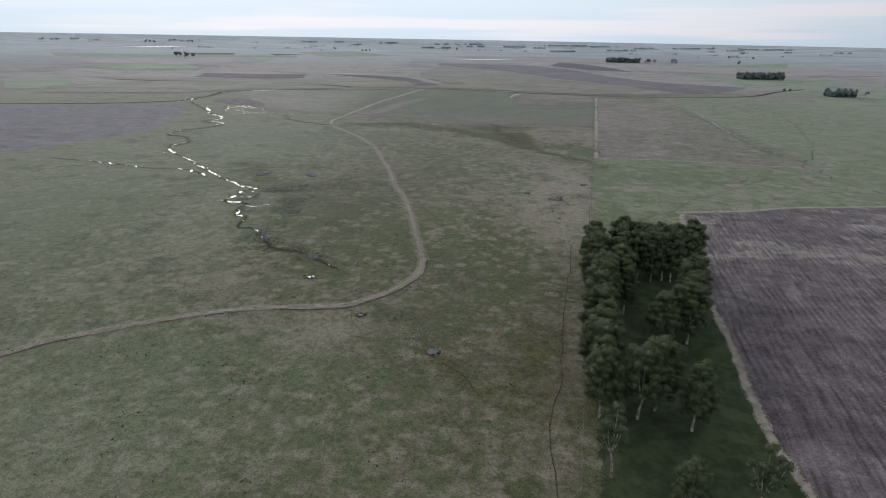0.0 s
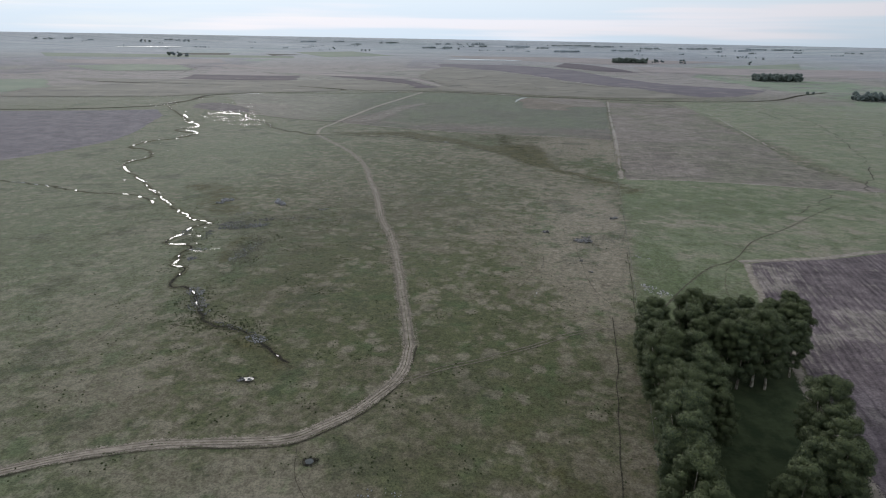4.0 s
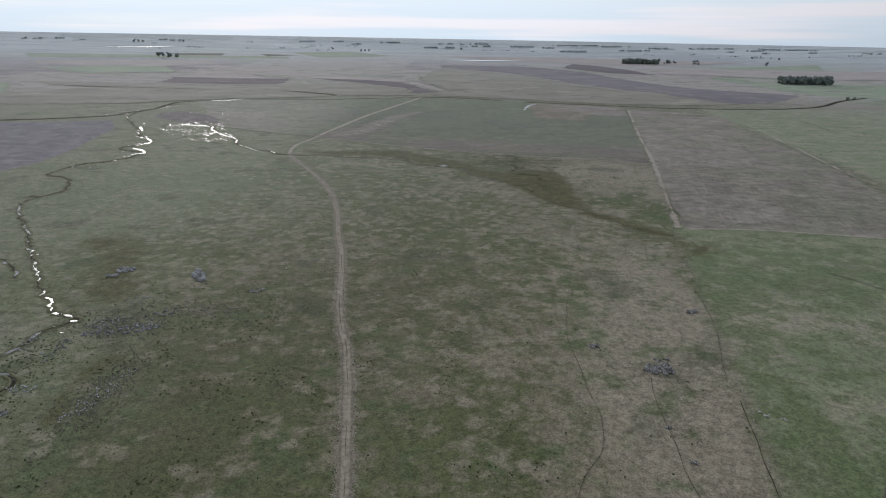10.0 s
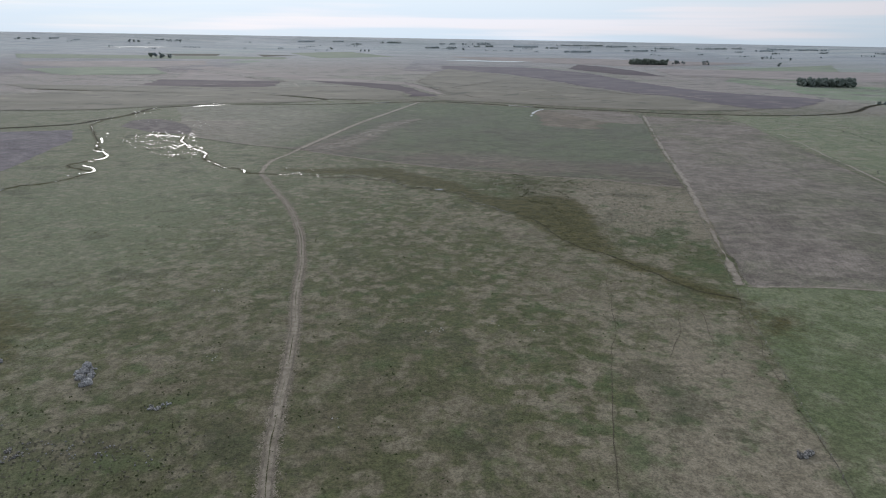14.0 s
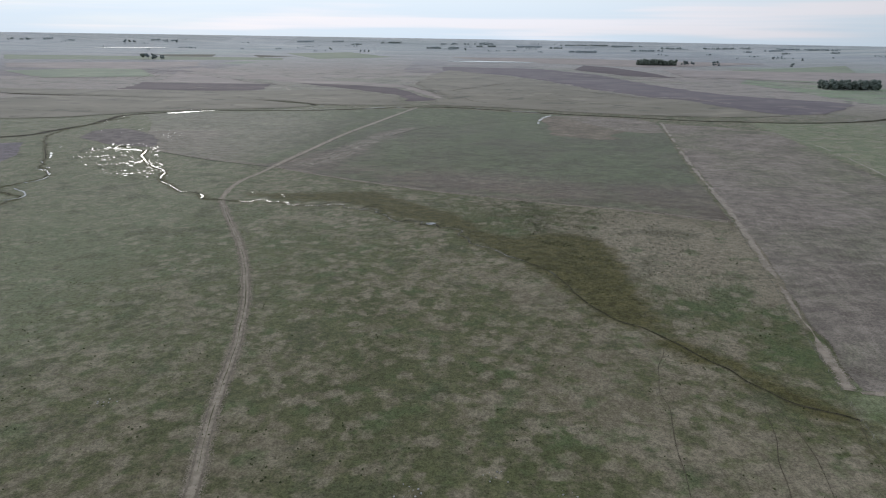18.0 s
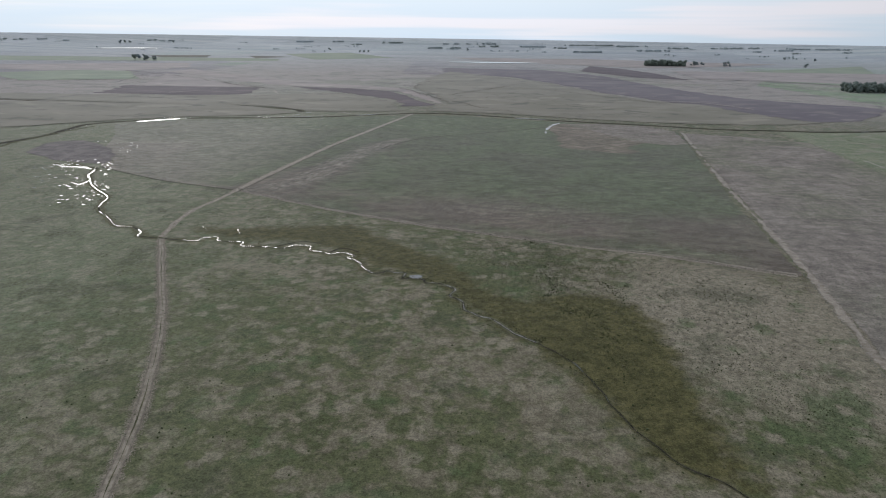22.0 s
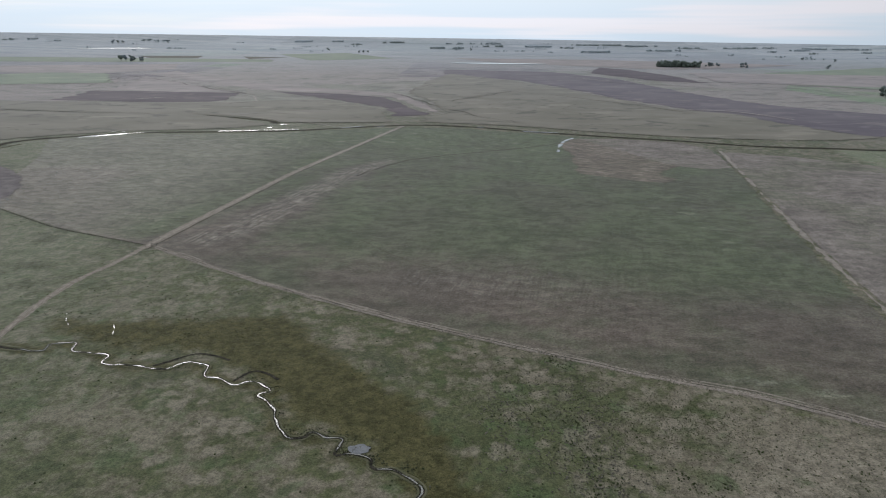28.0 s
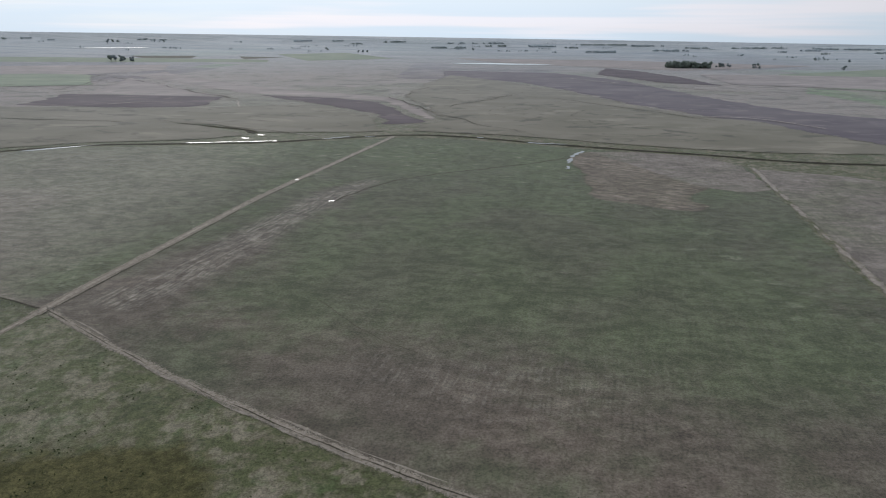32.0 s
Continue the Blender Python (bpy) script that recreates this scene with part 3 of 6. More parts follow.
def sheet(name, outline, lift, material, row=5.0, across=14.0, margin=6.0, wobble=2.0, growth_glare=None):
    """A piece of land inside an outline, lying on the swells, laid out row by row."""
    out = [Vector((a, b)) for a, b in outline]
    ys = [p.y for p in out]
    rows = []
    for k in range(int((max(ys) - min(ys)) / row) + 1):
        y = min(ys) + 0.01 + k * row
        cuts = []
        for a, b in zip(out, out[1:] + out[:1]):
            if (a.y > y) != (b.y > y):
                cuts.append(a.x + (b.x - a.x) * (y - a.y) / (b.y - a.y))
        if len(cuts) >= 2:
            cuts.sort()
            rows.append((y, cuts[0] + wobble * noise.noise((y / 15, 1.7, 0)), cuts[-1] + wobble * noise.noise((y / 15, 7.7, 0))))
    n = max(4, round(max(b - a for _, a, b in rows) / across))
    verts, faces, edge = [], [], []
    for k, (y, a, b) in enumerate(rows):
        m = min(margin, (b - a) * 0.3)
        xs = [a, a + m / 2] + [a + m + (b - a - 2 * m) * i / n for i in range(n + 1)] + [b - m / 2, b]
        end = min(k, len(rows) - 1 - k) * row / margin
        for i, x in enumerate(xs):
            verts.append((x, y, height(x, y) + lift))
            edge.append(min(1.0, end, min(i, len(xs) - 1 - i) * 0.5))
    w = n + 5
    for k in range(len(rows) - 1):
        for i in range(w - 1):
            a = k * w + i
            faces.append((a, a + 1, a + w + 1, a + w))
    fields = {"edge": edge}
    if growth_glare:
        at = np.array(verts)
        fields["growth_glare"] = growth_glare(at[:, 0], at[:, 1])
    return mesh_object(name, verts, faces, material, True, fields)


def nearness(x, y, points, reach):
    """1 on a line, falling to 0 at reach metres from it (arrays)."""
    best = np.full(x.shape, 1e9)
    for (ax, ay), (bx, by) in zip(points, points[1:]):
        dx, dy = bx - ax, by - ay
        t = np.clip(((x - ax) * dx + (y - ay) * dy) / (dx * dx + dy * dy), 0, 1)
        best = np.minimum(best, np.hypot(x - ax - t * dx, y - ay - t * dy))
    return np.clip(1 - best / reach, 0, 1)


def inside(x, y, outline):
    """Whether points lie in an outline (arrays)."""
    hit = np.zeros(x.shape, bool)
    for (ax, ay), (bx, by) in zip(outline, outline[1:] + outline[:1]):
        if ay != by:
            hit ^= ((ay > y) != (by > y)) & (x < ax + (bx - ax) * (y - ay) / (by - ay))
    return hit


def blob(x, y, a, b, rx, ry):
    return np.exp(-((x - a) / rx) ** 2 - ((y - b) / ry) ** 2)


# ---- the plan: lines on the ground, in metres ----
TRACK = [(-9, 259), (-13, 288), (-16, 311), (-20, 340), (-26, 376), (-34, 409), (-44, 472), (-52, 507), (-59, 546), (-69, 586), (-81, 622), (-96, 659), (-117, 703), (-140, 752)]
TRACK_GATE = [(-140, 752), (-145, 787), (-144, 814), (-140, 830), (-137, 853)]
TRACK_NORTH = [(-137, 853), (-130, 898), (-120, 955), (-110, 1017), (-99, 1071), (-82, 1145), (-65, 1221), (-52, 1277), (-45, 1306)]
TRACK_WEST = [(-205, 132), (-170, 156), (-143, 174), (-134, 183), (-121, 190), (-103, 199), (-81, 207), (-61, 210), (-39, 211), (-29, 217), (-19, 227), (-11, 242), (-9, 259)]
BRANCH = [(-22, 223), (-15, 234), (-8, 239), (2, 245), (14, 250), (26, 256), (35, 261), (47, 268), (61, 271), (69, 273)]
STREAM_WEST = [(-303, 815), (-277, 745), (-276, 719), (-275, 638), (-255, 593), (-257, 564), (-226, 519), (-214, 505), (-192, 474), (-178, 456), (-160, 432), (-143, 412), (-139, 406), (-127, 401), (-130, 396), (-134, 389), (-133, 381), (-136, 373), (-136, 366), (-131, 363), (-125, 362), (-120, 357), (-122, 349), (-119, 340), (-119, 334), (-112, 330), (-111, 322), (-111, 314), (-108, 308), (-102, 308), (-96, 300), (-89, 287), (-81, 275), (-73, 272), (-65, 268), (-59, 261), (-55, 257), (-46, 248)]
STREAM_SIDE = [(-330, 505), (-269, 486), (-262, 482), (-238, 471), (-218, 466), (-198, 463), (-176, 441)]
LOOP = [(-340, 575), (-301, 586), (-283, 579), (-264, 581), (-252, 596), (-272, 636), (-297, 652), (-295, 693), (-279, 709), (-274, 749), (-304, 771), (-295, 811), (-322, 848), (-342, 886), (-371, 929), (-404, 989), (-403, 1057), (-391, 1125)]
RIVER = [(-640, 890), (-520, 920), (-430, 975), (-416, 1010), (-402, 1060), (-404, 1100), (-398, 1145), (-325, 1200), (-254, 1219), (-168, 1243), (-111, 1276), (-34, 1314), (35, 1313), (121, 1282), (194, 1257), (262, 1234), (337, 1200), (406, 1188), (453, 1178), (537, 1189), (613, 1228), (702, 1322), (800, 1400)]
MID_WEST = [(-314, 934), (-300, 936), (-279, 923), (-271, 921), (-266, 901), (-253, 880), (-239, 861), (-217, 838), (-210, 818), (-205, 806), (-185, 783), (-176, 772), (-165, 770), (-155, 760), (-153, 753), (-143, 750), (-134, 748), (-126, 746)]
MID_EAST = [(-126, 746), (-117, 745), (-118, 750), (-110, 751), (-105, 745), (-93, 743), (-91, 737), (-79, 736), (-69, 734), (-65, 738), (-56, 737), (-54, 730), (-49, 729), (-43, 725), (-38, 727), (-31, 722), (-33, 719), (-28, 714), (-25, 708), (-20, 700), (-15, 699), (-13, 701), (-9, 699), (-4, 698), (-5, 692), (-1, 692), (4, 690), (6, 687), (13, 685), (18, 679), (16, 672), (21, 667), (22, 659), (28, 653), (34, 648), (39, 639), (47, 632)]
STREAM_MID = MID_WEST + MID_EAST[1:]
STREAM_EAST = [(47, 632), (56, 619), (61, 606), (65, 588), (73, 571), (81, 564), (89, 553), (95, 543), (100, 535), (104, 527), (111, 517), (125, 509)]
MARSH = [(-128, 768), (-99, 766), (-78, 771), (-58, 773), (-40, 774), (-25, 753), (-6, 732), (10, 718), (21, 700), (29, 682), (37, 669), (46, 666), (55, 668), (65, 672), (75, 671), (85, 662), (89, 648), (90, 618), (88, 583), (88, 560), (81, 566), (68, 573), (62, 600), (51, 622), (40, 637), (25, 661), (15, 683), (4, 697), (-14, 706), (-34, 727), (-54, 744), (-74, 748), (-98, 750)]
SOWN = [(-272, 927), (-203, 886), (-134, 857), (-89, 827), (-49, 802), (2, 773), (46, 751), (83, 732), (117, 717), (146, 700), (167, 690), (190, 790), (213, 888), (248, 1032), (281, 1176), (262, 1222), (121, 1268), (35, 1298), (-34, 1300), (-108, 1265), (-200, 1222), (-325, 1188), (-384, 1155), (-340, 1075), (-310, 1000)]
WILD = [(126, 1206), (128, 1127), (120, 1055), (145, 1041), (163, 1028), (186, 1024), (195, 1039), (191, 1060), (215, 1093), (245, 1108), (281, 1183), (262, 1226), (194, 1250), (140, 1237)]
STUBBLE = [(134, 524), (171, 524), (202, 521), (251, 513), (320, 500), (300, 600), (312, 650), (323, 704), (335, 780), (358, 903), (392, 1100), (338, 1145), (284, 1172), (254, 1045), (210, 855), (170, 690)]
PLOUGH_EAST = [(139, 342), (181, 351), (215, 364), (282, 376), (420, 400), (480, 60), (84, 60), (86, 113), (87, 134), (91, 154), (99, 188), (108, 237), (116, 262), (124, 293), (130, 316)]
PLOUGH_WEST = [(-640, 865), (-522, 901), (-466, 918), (-401, 945), (-370, 890), (-350, 800), (-337, 740), (-332, 690), (-342, 630), (-372, 545), (-420, 470), (-640, 420)]


def fence_x(y):
    return 6 + 0.234 * y


# ---- ground: one sheet to the horizon ----
def ground():
    turns = 720
    radii = [0.5] + [6.0 * i for i in range(1, 185)]
    while radii[-1] < 4500:
        radii.append(min(radii[-1] * 1.028 + 2, 4500))
    a = np.linspace(0, 2 * np.pi, turns, endpoint=False)
    r = np.array(radii)[:, None]
    x, y = 10 + r * np.sin(a), 450 + 250 * np.clip(1 - r / 3000, 0, 1) + r * np.cos(a)
    z = grid_heights(x, y)
    fields = {}
    x, y, z = x.ravel(), y.ravel(), z.ravel()
    reach = np.hypot(x - 10, y - 450)
    fields["far"] = np.clip((np.maximum(reach - 850, np.abs(x) - 520) - 0) / 350, 0, 1)
    bounds = 1 - nearness(x, y, MARSH + MARSH[:1], 12)
    wet = 0.50 + np.where(inside(x, y, MARSH), 0.50, -0.42) * bounds
    # rim: share of the painted haze tone, growing with distance
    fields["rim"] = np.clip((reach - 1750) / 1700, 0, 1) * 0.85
    wet = np.maximum(wet, 0.66 * nearness(x, y, [(86, 553), (92, 547), (102, 537), (108, 528), (112, 520), (120, 511)], 16))
    wet = np.maximum(wet, 0.6 * nearness(x, y, STREAM_MID + STREAM_EAST[1:3], 9))
    wet = np.maximum(wet, 0.56 * nearness(x, y, [(-166, 490), (-150, 480), (-138, 447), (-128, 424)], 38))
    wet = np.maximum(wet, 0.50 * nearness(x, y, [(-98, 374), (-103, 359), (-98, 340)], 13))
    wet = np.maximum(wet, 0.42 * nearness(x, y, STREAM_WEST[8:], 10))
    wet = np.maximum(wet, 0.5 * nearness(x, y, [(-70, 266), (-56, 254), (-46, 246)], 14))
    wet = np.maximum(wet, 0.55 * nearness(x, y, [(-3, 177), (8, 160), (16, 150)], 14))
    wet = np.maximum(wet, 0.46 * blob(x, y, 28, 170, 40, 75))
    fields["wet"] = np.maximum(wet, 0.52 * blob(x, y, 128, 490, 22, 28))
    east = np.clip((x - (6 + 0.234 * y)) / 5 + 0.3, 0, 1)
    # west: how much sunward glare is painted into the pasture
    fields["west"] = np.clip((-70 - 0.12 * (y - 200) - x) / 130, 0, 1)
    fields["grazed"] = np.where(y < 530, east, 0) * np.clip((y - 262) / 30, 0, 1) + np.where((y > 480) & (x > 318), np.clip((x - 318 - 0.13 * (y - 600)) / 12, 0, 1), 0) * (y < 1180)
    fields["grazed"] = np.clip(fields["grazed"], 0, 1)
    fields["west"] = np.clip(fields["west"] + 0.6 * blob(x, y, -125, 355, 40, 75) + 0.3 * blob(x, y, -250, 720, 120, 120) + 0.7 * np.clip((-15 - x) / 170, 0, 1) * np.clip((y - 470) / 80, 0, 1) + 0.8 * blob(x, y, -85, 140, 60, 60), 0, 1)
    lush = 0.12 * east * (y < 530) + 0.75 * blob(x, y, 75, 190, 34, 80) * east + 1.0 * blob(x, y, 165, 455, 60, 45) + 0.8 * blob(x, y, 110, 300, 30, 30) + 0.35 * blob(x, y, -25, 300, 26, 60) + 0.6 * blob(x, y, 20, 240, 30, 50)
    lush = lush + 0.6 * blob(x, y, -215, 330, 60, 120) + 0.7 * blob(x, y, -75, 170, 60, 30) + 0.7 * blob(x, y, 55, 400, 18, 60)
    lush = lush + 1.3 * blob(x, y, 119, 588, 22, 26) + 0.9 * blob(x, y, 128, 543, 10, 14) + 0.9 * blob(x, y, 69, 260, 8, 10) + 0.4 * blob(x, y, 134, 562, 14, 16) + 0.35 * blob(x, y, 5, 500, 50, 50) + 0.9 * blob(x, y, -152, 465, 20, 30) + 0.7 * blob(x, y, 40, 700, 30, 30) + 0.2 * blob(x, y, -60, 660, 70, 60) + 0.6 * blob(x, y, -200, 640, 80, 90)
    lush = lush + 0.9 * nearness(x, y, [(6 + 0.234 * k + 9, k) for k in (285, 360, 440)], 14) * east
    lush = lush + 0.8 * blob(x, y, -75, 340, 40, 55) + 0.1 * blob(x, y, -100, 620, 120, 90)
    fields["lush"] = np.clip(lush, 0, 1.2)
    dry = 0.9 * blob(x, y, 60, 350, 26, 60) * (1 - 0.7 * east) + 0.45 * blob(x, y, 50, 180, 22, 60) * (1 - east) + 0.15 * blob(x, y, 30, 440, 60, 60) + 0.5 * blob(x, y, -95, 240, 22, 30)
    dry = dry + 0.8 * blob(x, y, -45, 190, 30, 20) + 0.6 * blob(x, y, 120, 640, 20, 40) + 0.8 * blob(x, y, 150, 405, 70, 16) + 0.25 * east * (y > 290) * (y < 440) + 0.4 * blob(x, y, 55, 140, 20, 30) * (east < 0.5)
    dry = dry + 0.7 * blob(x, y, 115, 650, 45, 60) + 0.5 * blob(x, y, 70, 500, 30, 50) + 0.25 * blob(x, y, -60, 500, 30, 60) + 0.25 * blob(x, y, -120, 290, 30, 50)
    dry = dry + 0.5 * nearness(x, y, [(-84, 712), (-55, 702), (-34, 680), (-10, 664), (5, 645), (30, 615), (46, 590)], 22) + 0.5 * blob(x, y, 110, 660, 40, 40)
    dry = dry + 0.3 * nearness(x, y, [(-118, 270), (-138, 310), (-152, 345), (-160, 385)], 34) + 0.8 * blob(x, y, 130, 620, 34, 60) + 0.6 * blob(x, y, 78, 400, 24, 50) * (1 - east)
    beside = nearness(x, y, [(6 + 0.234 * k - 15, k) for k in (290, 360, 430, 480)], 26)
    dry = dry * (1 - 0.6 * np.where(y < 530, east, 0)) + (0.4 + 0.4 * np.clip((y - 300) / 80, 0, 1)) * beside * (1 - east)
    fields["dry"] = np.clip(dry, 0, 1.2)
    dull = 0.9 * blob(x, y, -38, 430, 45, 75) + 0.8 * blob(x, y, -82, 365, 32, 60) + 0.5 * blob(x, y, -55, 300, 36, 50) + 0.9 * blob(x, y, 22, 172, 42, 65) + 0.5 * blob(x, y, -10, 225, 40, 40) + 0.5 * blob(x, y, 8, 440, 26, 50) + 0.35 * blob(x, y, 20, 540, 60, 50)
    fields["dull"] = np.clip(dull, 0, 1)
    n = len(radii)
    idx = np.arange(n * turns).reshape(n, turns)
    nxt = np.roll(idx, -1, axis=1)
    quads = np.stack([idx[:-1], idx[1:], nxt[1:], nxt[:-1]], -1).reshape(-1, 4)[:, ::-1]
    faces = quads.tolist() + [tuple(range(turns - 1, -1, -1))]
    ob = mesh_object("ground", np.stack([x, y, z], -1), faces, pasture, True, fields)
    return tagged(ob, "open grassland, green sward mottled with withered straw-coloured grass", "ground", kind="structure")


ground()

# ---- fields ----


def field(name, outline, lift, material, label, row=5.0, across=14.0, margin=6.0, wobble=2.0, growth_glare=None):
    return tagged(sheet(name, outline, lift, material, row, across, margin, wobble, growth_glare), label, "field", kind="structure")


def crop_growth_glare(x, y):
    """How green (above 0) or thin and pale (below) the sown field is, with glare and the camera's flat view worked in.
    """
    v = 0.5 * blob(x, y, 165, 900, 40, 90) + 0.8 * blob(x, y, -165, 890, 45, 30) + 0.8 * nearness(x, y, [(-150, 880), (-128, 960), (-100, 1110)], 18)
    v = v + 0.2 * blob(x, y, 150, 735, 60, 30) + 0.7 * blob(x, y, -40, 1220, 240, 90) - 1.35 * nearness(x, y, [(-112, 870), (-98, 890), (-87, 935), (-76, 985), (-64, 1030), (-40, 1090)], 24)
    # greener northwards, fitted to how the rows look at the camera's flat angle
    v = v + 0.18 * np.clip((y - 850) / 160, 0, 1) + 0.35 * np.clip((y - 1020) / 160, 0, 1)
    # the broad western blob pales the field for glare towards the sun
    return v - 0.9 * blob(x, y, -270, 1030, 110, 90) - 0.5 * blob(x, y, 40, 810, 110, 45) + 0.5 * nearness(x, y, [(-120, 858), (-49, 812), (46, 762), (150, 712)], 12)


field("sown_field", SOWN, 0.06, seedbed, "sown field of brown soil with thin green seedlings", 4.0, 10.0, 5.0, 2.0, crop_growth_glare)
# sheet added to darken the ground below the crowns, as their shade
field("grove_floor", [(31, 96), (90, 96), (92, 140), (96, 165), (102, 195), (110, 238), (114, 258), (100, 264), (68, 258), (50, 180)], 0.05, shaded_grass, "green grass under the eucalyptus grove, darkened for tree shade", 3.0, 6.0, 5.0, 2.0)
field("rough_patch", WILD, 0.14, wild, "unploughed patch of reddish dry grass by the river", 4.0, 8.0, 10.0, 6.0)
field("stubble_patch", [(150, 1246), (194, 1248), (262, 1222), (280, 1182), (262, 1090), (236, 1080), (214, 1094), (196, 1130), (176, 1190)], 0.20, stubble, "brown stubble patch beside the rough grass", 4.0, 8.0, 8.0, 4.0)
field("stubble_field", STUBBLE, 0.06, stubble, "brown stubble field with a pale margin", 4.0, 12.0, 5.0)
field("ploughed_field", PLOUGH_EAST, 0.06, plough, "dark violet-brown ploughed field with pale drill rows", 4.0, 12.0, 4.0)
field("ploughed_field", PLOUGH_WEST, 0.06, plough_grey, "grey-violet ploughed field beside a stream loop", 4.0, 14.0, 6.0)
field("boggy_patch", [(-369, 975), (-377, 1025), (-356, 1040), (-319, 1020), (-281, 975), (-271, 935), (-283, 937), (-326, 948)], 0.16, bog_soil, "violet-brown boggy patch beside bright pools", 4.0, 8.0, 8.0, 4.0)
FAR_FIELDS = (
    (far_tan, "far pinkish stubble field", [(-629, 1730), (-734, 2054), (-446, 1734), (-355, 1672), (-453, 1653), (-629, 1680)]),
    (far_tan, "far pinkish stubble strip", [(-756, 2104), (-757, 2260), (-363, 1843), (-85, 1690), (-5, 1460), (-11, 1430), (-105, 1640), (-352, 1720)]),
    (far_violet, "far dark ploughed field", [(-603, 1490), (-639, 1678), (-485, 1646), (-360, 1656), (-346, 1514), (-433, 1486)]),
    (far_violet, "far dark ploughed field", [(-329, 1700), (-178, 1665), (-105, 1620), (-31, 1451), (-10, 1413), (-69, 1384), (-92, 1484), (-211, 1591)]),
    (far_mauve, "far mauve-brown ploughed field", [(-36, 2500), (294, 2450), (421, 2165), (458, 1831), (507, 1625), (554, 1541), (671, 1452), (681, 1411), (559, 1271), (484, 1262), (442, 1345), (382, 1478), (293, 1658), (258, 1795), (154, 2069), (-28, 2270)]),
    (far_green, "far strip of bright green crop", [(-1756, 2821), (-1257, 2929), (-706, 3007), (-657, 2828), (-1226, 2656), (-1564, 2552)]),
    (far_tan, "far pinkish-brown stubble field", [(-1409, 2336), (-897, 2606), (-783, 2323), (-907, 2064), (-1270, 2142)]),
    (far_green, "far green crop field", [(-798, 3396), (-524, 3613), (-257, 3216), (-555, 2962)]),
    (far_scrub, "far dark scrubby hollow", [(-1279, 3072), (-1053, 3178), (-988, 2986), (-1162, 2942)]),
    (far_scrub, "far dark scrubby hollow", [(-900, 3190), (-690, 3160), (-800, 2990)]),
    (far_green, "green crop field beyond the ploughed field", [(-981, 1382), (-861, 1431), (-728, 1234), (-741, 1123), (-795, 1112)]),
    (far_pasture, "far rough olive-brown pasture beyond the river", [(-40, 1335), (45, 1345), (112, 1320), (200, 1285), (300, 1250), (424, 1235), (498, 1256), (458, 1318), (432, 1391), (421, 1471), (351, 1506), (299, 1641), (236, 1854), (111, 2116), (-8, 2300), (-60, 2000), (-75, 1722), (-20, 1540), (0, 1440)]),
    (far_pasture, "far olive meadow between a ditch and the river", [(-640, 1368), (-493, 1330), (-419, 1330), (-328, 1354), (-277, 1340), (-190, 1284), (-254, 1236), (-325, 1216), (-395, 1165), (-480, 1100), (-700, 1050), (-760, 1200)]),
    (far_pasture, "far olive-brown pasture behind a ditch", [(-860, 1480), (-620, 1480), (-440, 1478), (-340, 1500), (-200, 1570), (-95, 1470), (-72, 1380), (-60, 1330), (-190, 1300), (-277, 1356), (-340, 1382), (-445, 1352), (-620, 1378), (-760, 1395)]),
    (far_green, "far green pasture", [(-1150, 1960), (-1010, 2130), (-856, 2115), (-690, 1830), (-900, 1740)]),
    (far_violet, "far dark ploughed wedge", [(492, 2749), (569, 2602), (608, 2332), (606, 2060), (488, 2131), (390, 2414)]),
    (far_green, "far green pasture", [(947, 2532), (1556, 2903), (1250, 2300), (930, 1928), (796, 2061)]),
    (far_tan, "far pale stubble field", [(-20, 3300), (600, 3300), (1300, 3000), (700, 2650), (150, 3000)]),
    (far_tan, "far pale stubble field", [(700, 2500), (1500, 2450), (1900, 2100), (1100, 1950), (640, 2100)]),
)
for k, (paint, label, outline) in enumerate(FAR_FIELDS):
    field("far_field", outline, 0.15 + 0.03 * k, paint, label, 12.0, 40.0, 15.0, 12.0)

# ---- tracks and paths ----


def dirt_track(points, width, label, soil=earth):
    """A worn two-rut farm track."""
    road = strip("road", points, width, 0.10, soil, 2.5, 0.4, 0.25, 0, 0, points[0][0])
    tagged(road, label, "track", kind="structure")
    for side in (-0.2, 0.2):
        under(strip("wheel_rut", points, width * 0.14, 0.14, rut_dark, 2.5, 0.4, 0.5, side * width, 0, points[0][0]), road)
    under(strip("grass_crown", points, width * 0.16, 0.13, bank_grass, 2.5, 0.4, 0.6, 0.0, 0.9, points[0][0]), road)
    return road


dirt_track(TRACK, 6.6, "pale dirt track with two wheel ruts through the pasture", worn_earth)
dirt_track(TRACK_GATE, 4.4, "narrow pale dirt track leading to a field gate", pale_earth)
dirt_track(TRACK_NORTH, 7.2, "pale raised dirt track between the sown fields", pale_earth)
dirt_track(TRACK_WEST, 5.0, "pale dirt track curving through green pasture", pale_earth)
for shift in (-0.8, 0.8):
    tagged(strip("wheel_rut", BRANCH, 0.7, 0.10, rut_dark, 2.0, 0.3, 0.5, shift, 2.5, 4.0 + shift, 9.0, 0.6), "faint wheel rut of a farm track in short grass", "track", kind="structure")


def ditch(points, side, width):
    """A dark strip beside a track."""
    tagged(strip("track_edge", points, width, 0.12, trod, 2.5, 0.4, 0.6, side, 2.0, 7.0 + points[0][0], 9.0, 0.5), "dark strip beside the dirt track", "track", kind="structure")


ditch(TRACK_WEST, -2.3, 0.9)
ditch(TRACK_NORTH, -3.4, 1.8)


def trail(points, width, material, label, wobble=0.8, pinch=0.0, fill=0.75):
    return tagged(strip("footpath", points, width, 0.09, material, 2.0, wobble, 0.4, 0, pinch, points[0][1], 9.0, fill), label, "path", kind="structure")


